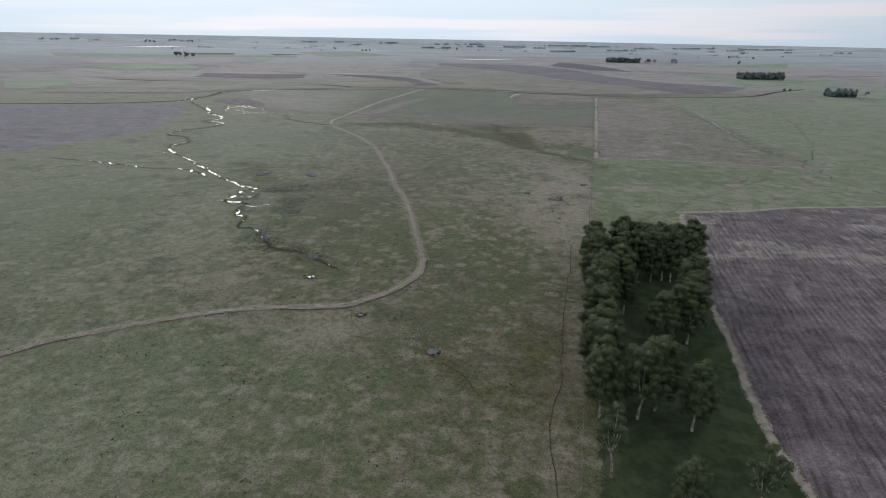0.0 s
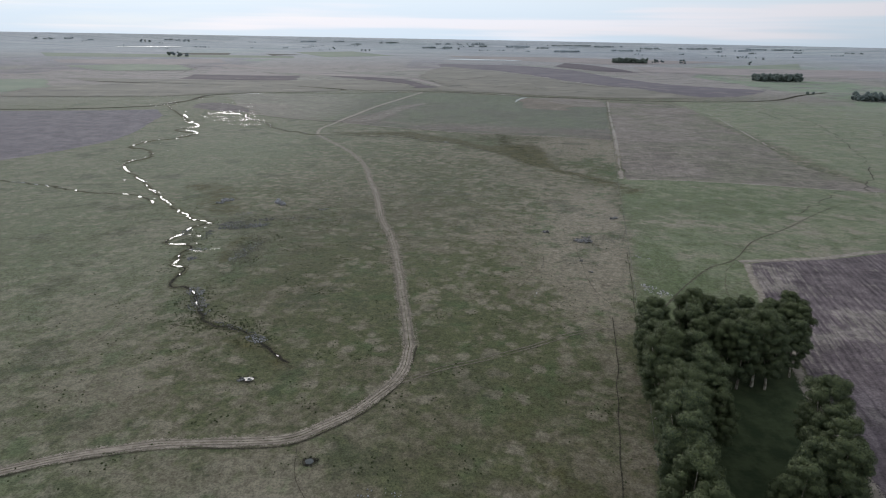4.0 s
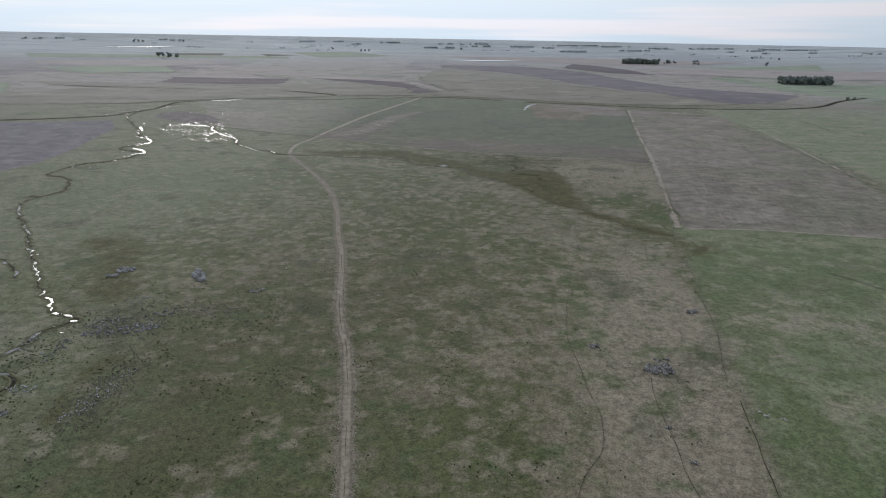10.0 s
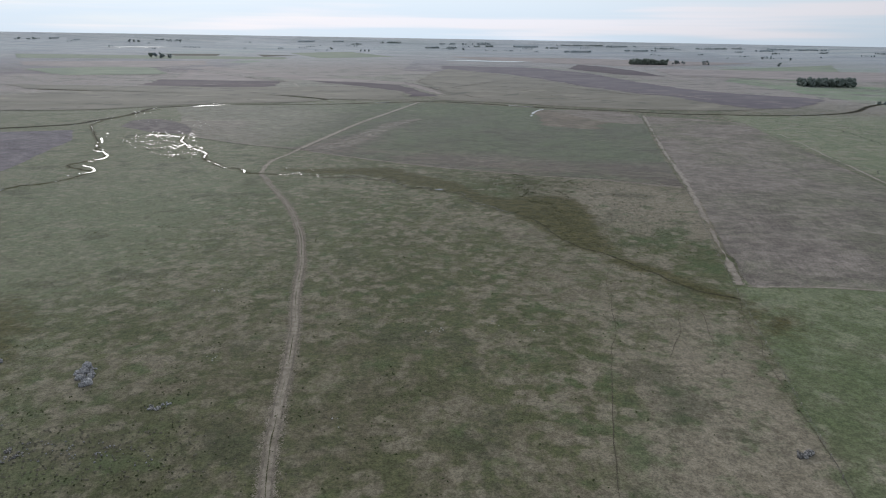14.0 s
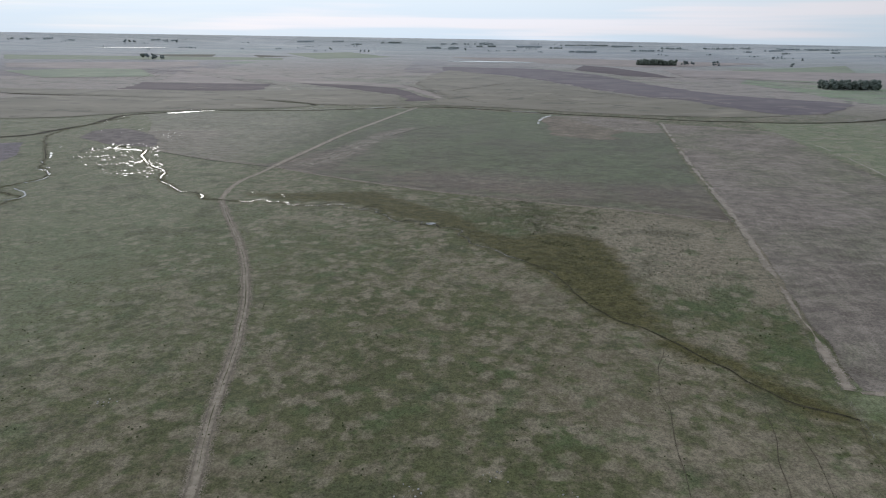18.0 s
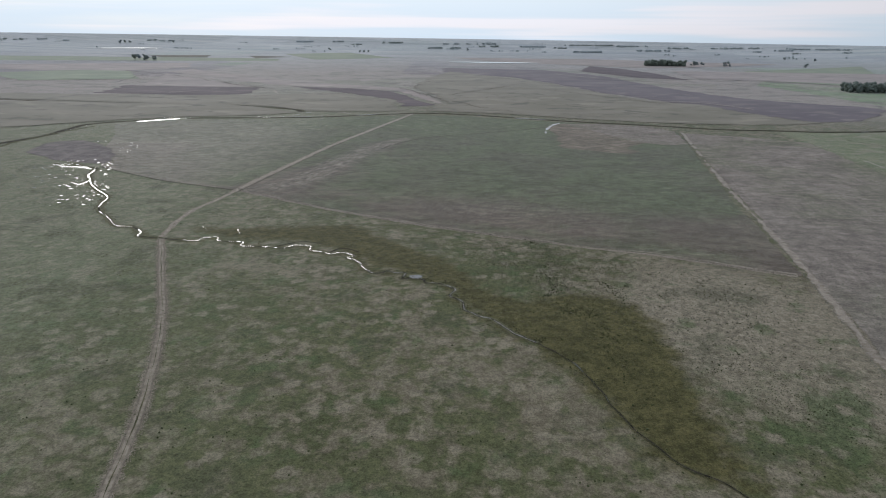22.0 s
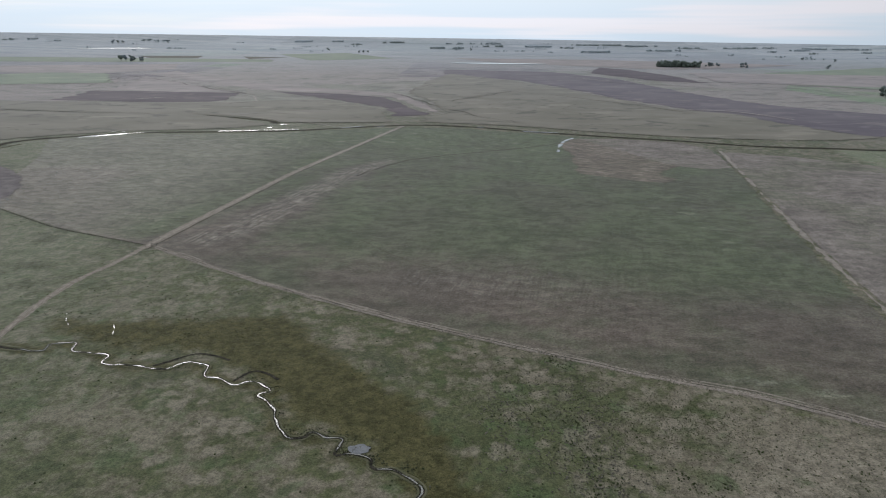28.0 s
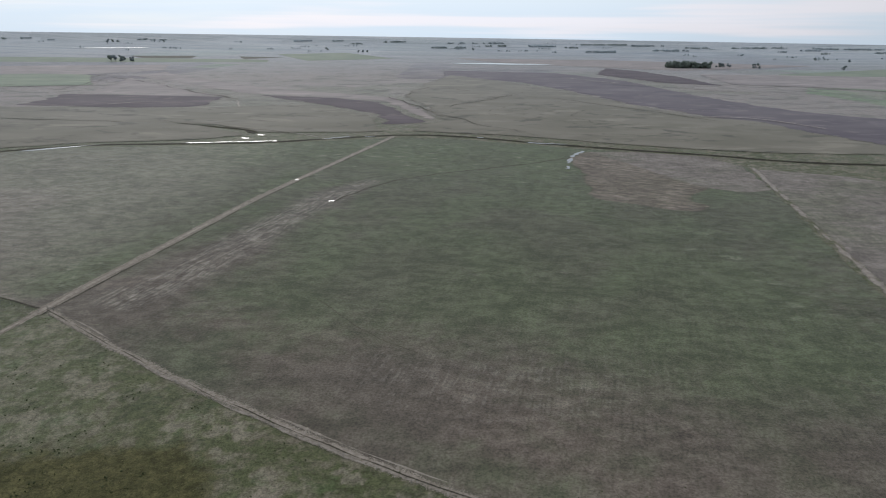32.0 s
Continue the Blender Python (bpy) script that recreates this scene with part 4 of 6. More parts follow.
trail([(-56, 1028), (-47, 1049), (-28, 1086), (4, 1120), (45, 1148), (91, 1178), (126, 1209)], 3.0, trod, "dark wet drainage line across the sown field", 2.0)
tagged(strip("water", [(120, 1158), (122, 1170), (128, 1196), (138, 1226), (150, 1246)], 4.0, 0.2, water, 2.0, 2.0, 1.2, 0, 4.0, 9.0, 9.0, 0.2), "bright pools along the edge of the rough patch", "water", kind="structure")
trail([(-326, 1606), (-277, 1487), (-224, 1384), (-208, 1340), (-171, 1317), (-125, 1288)], 3.6, pale_earth, "pale ford track leading to the river", 2.0)
CATTLE = "narrow dark cattle path worn into the grass"
trail([(24, 95), (27, 112), (28, 128), (30, 142), (35, 156), (40, 179), (47, 213), (57, 253), (62, 280)], 0.55, trod, CATTLE, 0.9)
trail([(64, 292), (61, 307), (62, 331), (63, 347), (66, 361)], 0.45, worn, CATTLE)
trail([(26, 291), (35, 313), (44, 328), (46, 337), (46, 357), (46, 378), (50, 410), (55, 432), (61, 456), (65, 471), (70, 490), (74, 510), (76, 527), (84, 547)], 0.45, worn, CATTLE, 1.2)
trail([(103, 516), (96, 496), (90, 478), (80, 458)], 0.45, worn, CATTLE, 1.2)
trail([(105, 514), (105, 501), (102, 484), (97, 467)], 0.45, worn, CATTLE, 1.2)
trail([(88, 360), (92, 374), (100, 400), (104, 419), (107, 440), (110, 458), (115, 470), (117, 483), (120, 498), (128, 517)], 0.45, worn, CATTLE, 1.0)
trail([(-34, 208), (-31, 195), (-23, 181)], 0.45, worn, CATTLE)
trail([(-14, 167), (-3, 152), (5, 138), (17, 112), (22, 96)], 0.45, worn, CATTLE)
trail([(0, 170), (7, 162), (10, 154)], 1.0, trod, "dark seep below a small pond", 0.6)
trail([(-115, 260), (-113, 271), (-112, 286), (-111, 300)], 0.45, worn, CATTLE)
trail([(-29, 872), (1, 839), (17, 827)], 0.9, worn, "dark rill in the sown field", 1.5)
trail([(81, 285), (96, 306), (118, 332), (135, 345), (158, 375), (189, 402), (234, 445), (258, 464)], 1.3, worn, "dark trodden drove across the green paddock", 0.4)
trail([(133, 341), (122, 325), (111, 295)], 0.45, worn, CATTLE)
trail([(fence_x(y) - 0.9, y) for y in (262, 290, 320, 350)], 0.42, trod, "dark trodden line beside the paddock fence", 0.5)
EDGE = "pale bare strip of earth along the field edge"
trail([(86, 60), (86, 90), (86, 113), (87, 134), (91, 154), (99, 188), (108, 237), (116, 262), (124, 293), (131, 318), (138, 340)], 4.0, earth, EDGE, 0.4, 2.2)
trail([(136, 342), (181, 353), (215, 366), (282, 378), (400, 398)], 4.6, earth, EDGE)
trail([(-272, 927), (-203, 886), (-134, 857)], 1.6, trod, "dark fence-side path along the field edge")
trail([(-134, 857), (-89, 827), (-49, 802), (2, 773), (46, 751), (83, 732), (117, 717), (146, 700), (165, 691)], 4.6, rut_earth, "bare brown headland strip along the sown field", 0.6)
HEADLAND = [(-134, 858), (-89, 828), (-49, 803), (2, 774), (46, 752), (83, 733), (117, 718), (146, 701), (165, 692)]
tagged(strip("track_edge", HEADLAND, 0.9, 0.13, trod, 2.0, 0.6, 0.5, -0.8, 1.6, 3.0, 9.0, 0.4), "dark furrow along the headland", "furrow", kind="structure")
tagged(strip("footpath", HEADLAND, 1.6, 0.14, earth, 2.0, 0.8, 0.6, -2.2, 2.0, 8.0, 14.0, 0.12), "pale trodden patches along the field fence", "path", kind="structure")
tagged(strip("footpath", HEADLAND, 1.4, 0.14, earth, 2.0, 0.6, 0.6, 1.6, 2.0, 5.0, 14.0, 0.05), "pale trodden patches along the headland", "path", kind="structure")
trail([(fence_x(y) + 3, y) for y in (524, 600, 690, 780, 880, 980, 1080, 1175)], 5.2, earth, EDGE, 1.0, 1.6, 0.55)
trail([(134, 523), (171, 523), (202, 520), (251, 512), (320, 499)], 2.4, earth, EDGE)
trail([(506, 1089), (484, 895), (419, 719), (364, 599), (304, 510), (312, 500), (300, 456), (308, 413)], 1.8, trod, "dark boggy drain winding through green paddocks", 5.0, 1.6)
trail([(175, 459), (208, 434), (279, 501), (302, 499)], 1.2, trod, "dark boggy drain winding through green paddocks", 3.0, 1.6)
trail([(341, 764), (387, 797), (450, 760), (520, 800)], 1.5, trod, "dark boggy drain winding through green paddocks", 4.0, 1.6)

trail([(439, 1130), (457, 1078), (476, 1038), (467, 970), (457, 920)], 3.0, trod, "dark boggy drain winding through green paddocks", 5.0, 1.6)
trail([(392, 1090), (383, 970), (359, 857), (347, 796), (335, 745), (318, 660)], 3.0, earth, EDGE, 1.0, 1.6, 0.4)

DRAIN = "far dark drain or hedge line across the plain"
for k, line in enumerate((
    [(-879, 2129), (-632, 1922), (-448, 1731), (-328, 1623)], [(-757, 1997), (-720, 1850), (-674, 1693)], [(-331, 1365), (-263, 1335), (-203, 1324), (-120, 1286)],
    [(-97, 1699), (-60, 1611), (-19, 1527), (6, 1479), (30, 1441), (51, 1402), (71, 1378), (114, 1344), (131, 1327)], [(12, 1572), (38, 1635), (75, 1682), (97, 1731), (126, 1787)], [(172, 1465), (161, 1416), (143, 1388), (127, 1399)], [(-75, 1722), (-67, 1798), (-41, 1903)],
    [(-865, 1818), (-723, 1804), (-757, 1997)], [(354, 2051), (523, 1936), (778, 1773)], [(-1826, 2601), (-1308, 2728), (-15, 3234)], [(-8, 1881), (238, 1646), (410, 1372)],
    [(-1500, 1900), (-900, 1990), (-500, 2200), (-40, 2260)], [(600, 2300), (1100, 2250), (1700, 2350)], [(-400, 2600), (100, 2560), (700, 2700)], [(900, 1900), (1300, 1800), (1500, 1500)],
)):
    tagged(strip("field_line", line, 4.0 + 2.5 * (line[0][1] > 2000), 0.8, trod, 10.0, 10.0, 0.6, 0, 2.0, 3.0 + k, 40.0, 0.4), DRAIN, "drain", kind="structure")

PALE = "far pale track or bare strip between fields"
for k, line in enumerate((
    [(-10, 2665), (190, 2780), (390, 2833), (756, 2736), (1071, 2610)], [(293, 2218), (405, 2077), (655, 2035), (776, 1902), (855, 1812)], [(366, 1580), (395, 1559)], [(351, 1506), (423, 1478), (470, 1400)],
    [(490, 1663), (529, 1640), (614, 1612), (690, 1530)], [(-1010, 2142), (-856, 2129), (-640, 2060), (-485, 1976)], [(-713, 2620), (-605, 2766), (-440, 2938)], [(-483, 1518), (-453, 1549), (-400, 1570)], [(-342, 1658), (-180, 1672), (-95, 1640), (-57, 1599)],
)):
    tagged(strip("field_line", line, 5.0 + 3.0 * (line[0][1] > 1900), 1.3, pale_earth, 10.0, 6.0, 0.6, 0, 2.0, 30.0 + k, 40.0, 0.3), PALE, "track", kind="structure")
for k, line in enumerate((
    [(-89, 1630), (-57, 1599), (-29, 1524), (7, 1462), (43, 1415)], [(-19, 1589), (38, 1652), (114, 1759), (141, 1825)], [(-26, 1880), (-56, 1792), (-95, 1690)], [(63, 1525), (102, 1591), (198, 1675)], [(43, 1388), (80, 1383), (112, 1325)],
    [(-758, 2038), (-620, 1931), (-512, 1821), (-410, 1705), (-342, 1658)], [(-758, 2038), (-670, 1792), (-640, 1700)], [(60, 1500), (120, 1470), (180, 1420)], [(210, 1560), (180, 1480), (230, 1380)], [(140, 1340), (190, 1330), (260, 1270)],
)):
    tagged(strip("field_line", line, 3.0, 1.2, worn, 4.0, 9.0, 0.9, 0, 2.4, 50.0 + k, 14.0, 0.15), "far dark rill in rough pasture", "drain", kind="structure")

# ---- streams ----


def stream(points, bank, channel, wet, label, fill, seed, step=2.0, wave=7.0, sward=bank_grass, lip=0.35, sway=0.8, flow=stream_water):
    """A stream in its bed: worn bank, mud, broken water, and a turf lip on each side."""
    bed = strip("stream_bank", points, bank, 0.08, sward, step, sway, 0.5, 0, 0, seed, wave)
    tagged(bed, label, "stream", kind="structure")
    under(strip("mud_bed", points, channel, 0.12, mud, step, sway, 0.8, 0, 0, seed, wave), bed)
    under(strip("water", points, wet * 1.45, 0.15, flow, step / 2, sway, 1.3, 0, 5.0, seed, wave, fill), bed)
    for side in (-1, 1) if lip else ():
        under(bank_lip(points, side * (channel * 0.5 + lip), 3.2 * lip + 0.3, lip, lip_turf, step, sway, seed, wave), bed)
    return bed


stream([p for p in STREAM_WEST if 406 <= p[1] <= 600], 5.0, 1.1, 1.0, "winding stream with bright pools between dark mud banks", 0.0, 1.0, 1.0, 3.0, bank_grass, 0.3, 2.2)
stream([p for p in STREAM_WEST if 322 <= p[1] <= 406], 6.0, 1.4, 1.4, "winding stream with bright pools between dark mud banks", 0.12, 1.4, 0.8, 3.0, bank_grass, 0.22, 0.7)
stream([p for p in STREAM_WEST if p[1] <= 322], 5.0, 1.8, 0.5, "dark stony stream bed, almost dry", -0.35, 1.8, 0.8, 3.0, bank_grass, 0.0, 0.8)
stream(STREAM_SIDE, 4.0, 1.2, 1.1, "small side stream with broken strips of water", -0.25, 2.0, 1.5, 4.0, bank_grass, 0.2, 2.0)
stream(LOOP[3:], 6.0, 1.5, 1.0, "winding stream loop with bright pools", -0.35, 3.0, 2.0, 5.0, bank_grass, 0.45, 2.5)
stream(RIVER, 14.0, 8.0, 1.8, "far river between dark grassy banks", -0.6, 4.0, 4.0, 16.0, river_grass, 0.1)
stream(MID_WEST, 4.0, 1.6, 0.45, "brook running out into boggy grass with bright pools", 0.3, 5.5, 1.5)
stream(MID_EAST, 3.4, 1.5, 0.34, "narrow meandering brook in a boggy hollow", 0.40, 5.0, 1.0, 4.0, bank_grass, 0.10, 1.0, broken_water)
stream(STREAM_EAST, 2.0, 0.55, 0.35, "narrow dark ditch in boggy grass", -0.4, 6.0, 1.5, 5.0, bank_grass, 0.0)
stream([(-724, 1382), (-602, 1363), (-513, 1344), (-445, 1343), (-389, 1351), (-346, 1373), (-277, 1341), (-216, 1317), (-195, 1295)], 12.0, 6.0, 2.0, "far dark ditch across the plain", -0.6, 7.0, 5.0, 20.0, river_grass)
for bow in ([(-74, 736), (-70, 739), (-63, 744), (-56, 743), (-50, 740)], [(-44, 727), (-40, 733), (-35, 732), (-30, 728)]):
    tagged(strip("mud_channel", bow, 1.4, 0.12, mud, 1.0, 0.4, 0.8, 0, 0, bow[0][0]), "dark dry oxbow of the brook", "stream", kind="structure")
for bow in ([(-120, 355), (-116, 352), (-112, 353), (-106, 356)], [(-127, 775), (-125, 770), (-121, 765)], [(-103, 766), (-101, 761), (-99, 756)]):
    tagged(strip("water", bow, 0.42, 0.17, stream_water, 0.5, 0.8, 0.6, 0, 3.0, bow[0][0], 2.5, 0.35), "thin sliver of standing water in wet grass", "water", kind="structure")


for reach, width in (([(-316, 836), (-306, 831), (-296, 816), (-292, 804), (-296, 795)], 4.0), ([(-293, 774), (-282, 766), (-274, 757), (-272, 748), (-278, 742)], 3.0), ([(-348, 901), (-341, 890), (-334, 878)], 4.0),
                     ([(-313, 931), (-297, 924), (-288, 924), (-275, 919)], 3.0), ([(-270, 916), (-264, 897), (-254, 882), (-255, 866)], 2.6), ([(755, 1400), (745, 1382), (735, 1360)], 2.0), ([(535, 1192), (550, 1203), (566, 1218)], 2.0)):
    tagged(strip("water", reach, width * 0.62, 0.17, stream_water, 1.5, 1.0, 0.8, 0, 0, reach[0][1]), "broad bright bend of the stream", "water", kind="structure")


for reach, width in (([(-240, 1226), (-205, 1238), (-159, 1253)], 2.2), ([(-122, 1273), (-103, 1285)], 3.2), ([(98, 1290), (115, 1285), (139, 1281)], 2.2), ([(-356, 1202), (-334, 1209)], 2.2)):
    tagged(strip("water", reach, width, 0.34, stream_water, 1.5, 1.0, 0.6, 0, 3.0, reach[0][1], 9.0, 0.45), "bright reach of the river under its bank", "water", kind="structure")


def puddles(name, outline, count, size, label, seed, along=None):
    """Many small irregular patches of standing water, as one thing."""
    rng = random.Random(seed)
    xs, ys = [p[0] for p in outline], [p[1] for p in outline]
    verts, faces = [], []
    while len(faces) < count:
        if along:
            k = rng.randrange(len(along) - 1)
            t = rng.random()
            x = along[k][0] + t * (along[k + 1][0] - along[k][0]) + rng.gauss(0, 6)
            y = along[k][1] + t * (along[k + 1][1] - along[k][1]) + rng.gauss(0, 5)
        else:
            x, y = rng.uniform(min(xs), max(xs)), rng.uniform(min(ys), max(ys))
            if not inside(np.array([x]), np.array([y]), outline)[0] or noise.noise((x / 14, y / 14, 4.0)) < -0.1:
                continue
        r, w = size * rng.uniform(0.3, 1.0) ** 1.5, rng.uniform(1.0, 2.6)
        base = len(verts)
        for i in range(9):
            a = i * math.tau / 9
            q = r * rng.uniform(0.6, 1.25)
            p = (x + q * w * math.cos(a), y + q * math.sin(a))
            verts.append((*p, height(*p) + 0.19))
        faces.append(tuple(range(base, base + 9)))
    return tagged(mesh_object(name, verts, faces, water), label, "water", kind="stuff")


puddles("marsh_pools", [(-325, 885), (-325, 950), (-276, 955), (-240, 880), (-203, 816), (-240, 812)], 240, 0.75, "many small bright pools in boggy grass", 3)
puddles("marsh_pools", [(0, 0)], 26, 0.6, "small bright pools strewn along the stream", 4, STREAM_WEST[1:20])
puddles("marsh_pools", [(0, 0)], 26, 0.9, "small bright pools strewn along the stream loop", 5, LOOP[3:])
puddles("marsh_pools", [(0, 0)], 60, 0.9, "bright pools strewn along the river bend", 9, RIVER[2:7])
puddles("marsh_pools", [(0, 0)], 40, 0.5, "small bright pools beside the river", 6, [(-369, 1010), (-320, 1040), (-285, 1010), (-281, 975)])


def pool(x, y, rx, ry, label, rim=1.8, turn=0.0, fluid=water):
    """A pond with a trodden mud rim."""
    def ring(name, k, lift, material, seed):
        lift = lift + (1.2 if rx > 100 else 0.0)
        verts, faces, edge = [(x, y, height(x, y) + lift)], [], [1.0]
        for s in (0.5, 0.8, 1.0):
            for i in range(28):
                a = i * math.tau / 28
                w = s * (1 + 0.22 * noise.noise((2.2 * math.cos(a) + seed, 2.2 * math.sin(a), 0.4)))
                u, v = (rx + k) * w * math.cos(a), (ry + k) * w * math.sin(a)
                p, q = x + u * math.cos(turn) - v * math.sin(turn), y + u * math.sin(turn) + v * math.cos(turn)
                verts.append((p, q, height(p, q) + lift))
                edge.append(1 - s)
        for i in range(28):
            j = (i + 1) % 28
            faces.append((0, 1 + i, 1 + j))
            for b in (0, 28):
                faces.append((1 + b + i, 29 + b + i, 29 + b + j, 1 + b + j))
        return mesh_object(name, verts, faces, material, True, {"edge": edge})
    base = ring("pond", rim, 0.11, mud, x)
    tagged(base, label, "pond", kind="structure")
    under(ring("water", 0.0, 0.18, fluid, x + 3), base)
    return base


pool(-3, 177, 2.0, 2.1, "small round cattle pond with a dark trodden rim")
pool(-30, 203, 1.0, 1.0, "small muddy puddle beside the track")
pool(-56, 239, 1.8, 1.0, "small muddy pond with a stony rim")
pool(-56, 1031, 2.2, 0.8, "small bright pool in the sown field", 1.0, 0.4)
pool(-95, 1090, 1.5, 0.6, "small bright puddle on the dirt track", 0.8, 0.5)
pool(*BROOK_POOL, 2.9, 2.0, "small round pool on the brook", 1.0, 0.0, sky_toned_water)
pool(-1613, 3560, 165, 42, "large bright lake far across the plain", 8, 0.6)
pool(152, 2922, 175, 40, "long bright lake far across the plain", 6, 0.0)
pool(-345, 1181, 24, 3.2, "long narrow pool along the river bank", 2, 0.7)
pool(-104, 1284, 18, 1.8, "bright reach of the river", 3, 0.7)
pool(116, 1285, 20, 2.2, "bright reach of the river", 3, -0.1)
for x, y, rx in ((-495, 1341, 4.0), (-329, 1356, 3.0), (-186, 1287, 4.0), (-195, 1264, 4.0), (49, 1312, 4.0)):
    pool(x, y, rx, 1.6, "small bright pool beside a far ditch", 1.0)

# ---- trees ----


def lump(rng, centre, size, flat, subdiv):
    """A knobbly lump of foliage: vertices and faces."""
    bm = bmesh.new()
    bmesh.ops.create_icosphere(bm, subdivisions=subdiv, radius=1)
    seed = rng.random() * 50
    for v in bm.verts:
        d = 1 + 0.30 * noise.noise(v.co * 1.6 + Vector((seed, 0, 0))) + 0.14 * noise.noise(v.co * 4.2 + Vector((0, seed, 0)))
        v.co = Vector((v.co.x * size * d, v.co.y * size * d, v.co.z * size * flat * d)) + Vector(centre)
    verts, faces = [v.co.copy() for v in bm.verts], [[v.index for v in f.verts] for f in bm.faces]
    bm.free()
    return verts, faces


def tube(points, radii, sides=7):
    verts, faces = [], []
    for p, r in zip(points, radii):
        for i in range(sides):
            a = i * math.tau / sides
            verts.append((p[0] + r * math.cos(a), p[1] + r * math.sin(a), p[2]))
    for k in range(len(points) - 1):
        for i in range(sides):
            j = (i + 1) % sides
            faces.append((k * sides + i, k * sides + j, (k + 1) * sides + j, (k + 1) * sides + i))
    faces.append(tuple(range((len(points) - 1) * sides, len(points) * sides)))
    return verts, faces


def leaf_mass(rng, clumps, per, leaf):
    """Foliage: a core lump for each clump, covered with small leaf sprays."""
    verts, faces, lit_faces = [], [], []
    top = max(c[0][2] for c in clumps)
    for centre, size, flat in clumps:
        v, f = lump(rng, centre, size * 0.72, flat, 1)
        lit_faces += [0] * len(f)
        faces += [[i + len(verts) for i in q] for q in f]
        verts += v
        c = Vector(centre)
        for _ in range(int(per * size * size / 3)):
            z = rng.uniform(-0.6, 1.0)
            a = rng.uniform(0, math.tau)
            s = math.sqrt(1 - z * z)
            d = Vector((s * math.cos(a), s * math.sin(a), z))
            p = c + Vector((d.x * size, d.y * size, d.z * size * flat)) * rng.uniform(0.70, 1.22)
            t = d.cross(Vector((rng.uniform(-1, 1), rng.uniform(-1, 1), rng.uniform(-1, 1)))).normalized()
            up = (t.cross(d) + d * rng.uniform(-0.9, 0.5)).normalized()
            w, h = leaf * rng.uniform(0.5, 1.1), leaf * rng.uniform(0.5, 1.0)
            b = len(verts)
            verts += [p - t * w * 0.5, p + up * h * 0.55 + t * w * 0.1, p + t * w * 0.5 + up * h * 0.1, p - up * h * 0.45]
            faces.append([b, b + 3, b + 2, b + 1])
            # upper sprays, most of all high in the crown, get the painted-light green
            lit_faces.append(1 if z > 0.45 and rng.random() < 0.20 + 0.7 * max(0.0, centre[2] / top - 0.4) else 0)
    return verts, faces, lit_faces


def eucalyptus(seed, tall, wide, open_top):
    """A eucalyptus: pale trunk, forking limbs and a crown of rounded clumps."""
    rng = random.Random(seed)
    root = new("eucalyptus_tree")
    lean = Vector((rng.uniform(-1, 1), rng.uniform(-1, 1)))
    fork = tall * (0.28 if not open_top else 0.34)
    spine = [(lean.x * (k / 5) ** 2, lean.y * (k / 5) ** 2, fork * k / 5 - 0.3) for k in range(6)]
    v, f = tube(spine, [0.38 * tall / 24 * (1.25 - 0.12 * k) for k in range(6)], 8)
    under(mesh_object("trunk", v, f, bark, True), root, "pale smooth trunk")
    clumps = []
    limbs = 6
    for i in range(limbs):
        a = i * math.tau / limbs + rng.uniform(-0.4, 0.4)
        reach, top = wide * rng.uniform(0.5, 0.85), tall * rng.uniform(0.58, 0.86)
        if i == 0:
            reach, top = wide * 0.1, tall * 0.94
        pts = []
        for k in range(6):
            s = k / 5
            pts.append((spine[-1][0] + reach * math.cos(a) * s ** 0.8, spine[-1][1] + reach * math.sin(a) * s ** 0.8, spine[-1][2] + (top - fork) * s ** 1.15))
        v, f = tube(pts, [0.22 * tall / 24 * (1.1 - 0.18 * k) for k in range(6)], 6)
        under(mesh_object("limb", v, f, bark, True), root)
        clumps.append((pts[-1], wide * rng.uniform(0.24, 0.32), 0.8))
        if open_top:
            for _ in range(4):
                p = Vector(pts[rng.choice((2, 3, 4, 5))]) + Vector((rng.uniform(-1, 1), rng.uniform(-1, 1), rng.uniform(-0.4, 0.5))) * wide * 0.36
                clumps.append((tuple(p), wide * rng.uniform(0.13, 0.24), rng.uniform(0.65, 0.85)))
    if not open_top:
        # a rounded crown, broadest at two fifths of its height, built of many lumps
        for _ in range(84):
            u = rng.uniform(0.0, 1.0)
            a = rng.uniform(0, math.tau)
            swell = (1 - abs(u - 0.4) / 0.62 * (0.9 if u > 0.4 else 0.75)) ** 0.6 if abs(u - 0.4) < 0.62 else 0.15
            r = wide * max(0.12, swell) * rng.uniform(0.55, 0.95)
            x, y = lean.x + r * math.cos(a), lean.y + r * math.sin(a)
            clumps.append(((x, y, tall * (0.24 + 0.72 * u)), wide * rng.uniform(0.14, 0.27), rng.uniform(0.6, 0.9)))
    v, f, lit_faces = leaf_mass(rng, clumps, 900, 0.32)
    crown = mesh_object("crown", v, f, leaves)
    crown.data.materials.append(lit_leaves)
    crown.data.polygons.foreach_set("material_index", lit_faces)
    under(crown, root, "crown of rounded dark green leaf clumps" if not open_top else "thin open crown of pale green leaf clumps")
    return root


protos = [eucalyptus(11, 22, 5.6, False), eucalyptus(12, 21, 5.0, False), eucalyptus(13, 23, 5.8, False), eucalyptus(14, 20, 4.9, False), eucalyptus(15, 21.5, 5.3, False)]
open_proto = eucalyptus(21, 21, 4.4, True)
rng = random.Random(5)
SPOTS = []
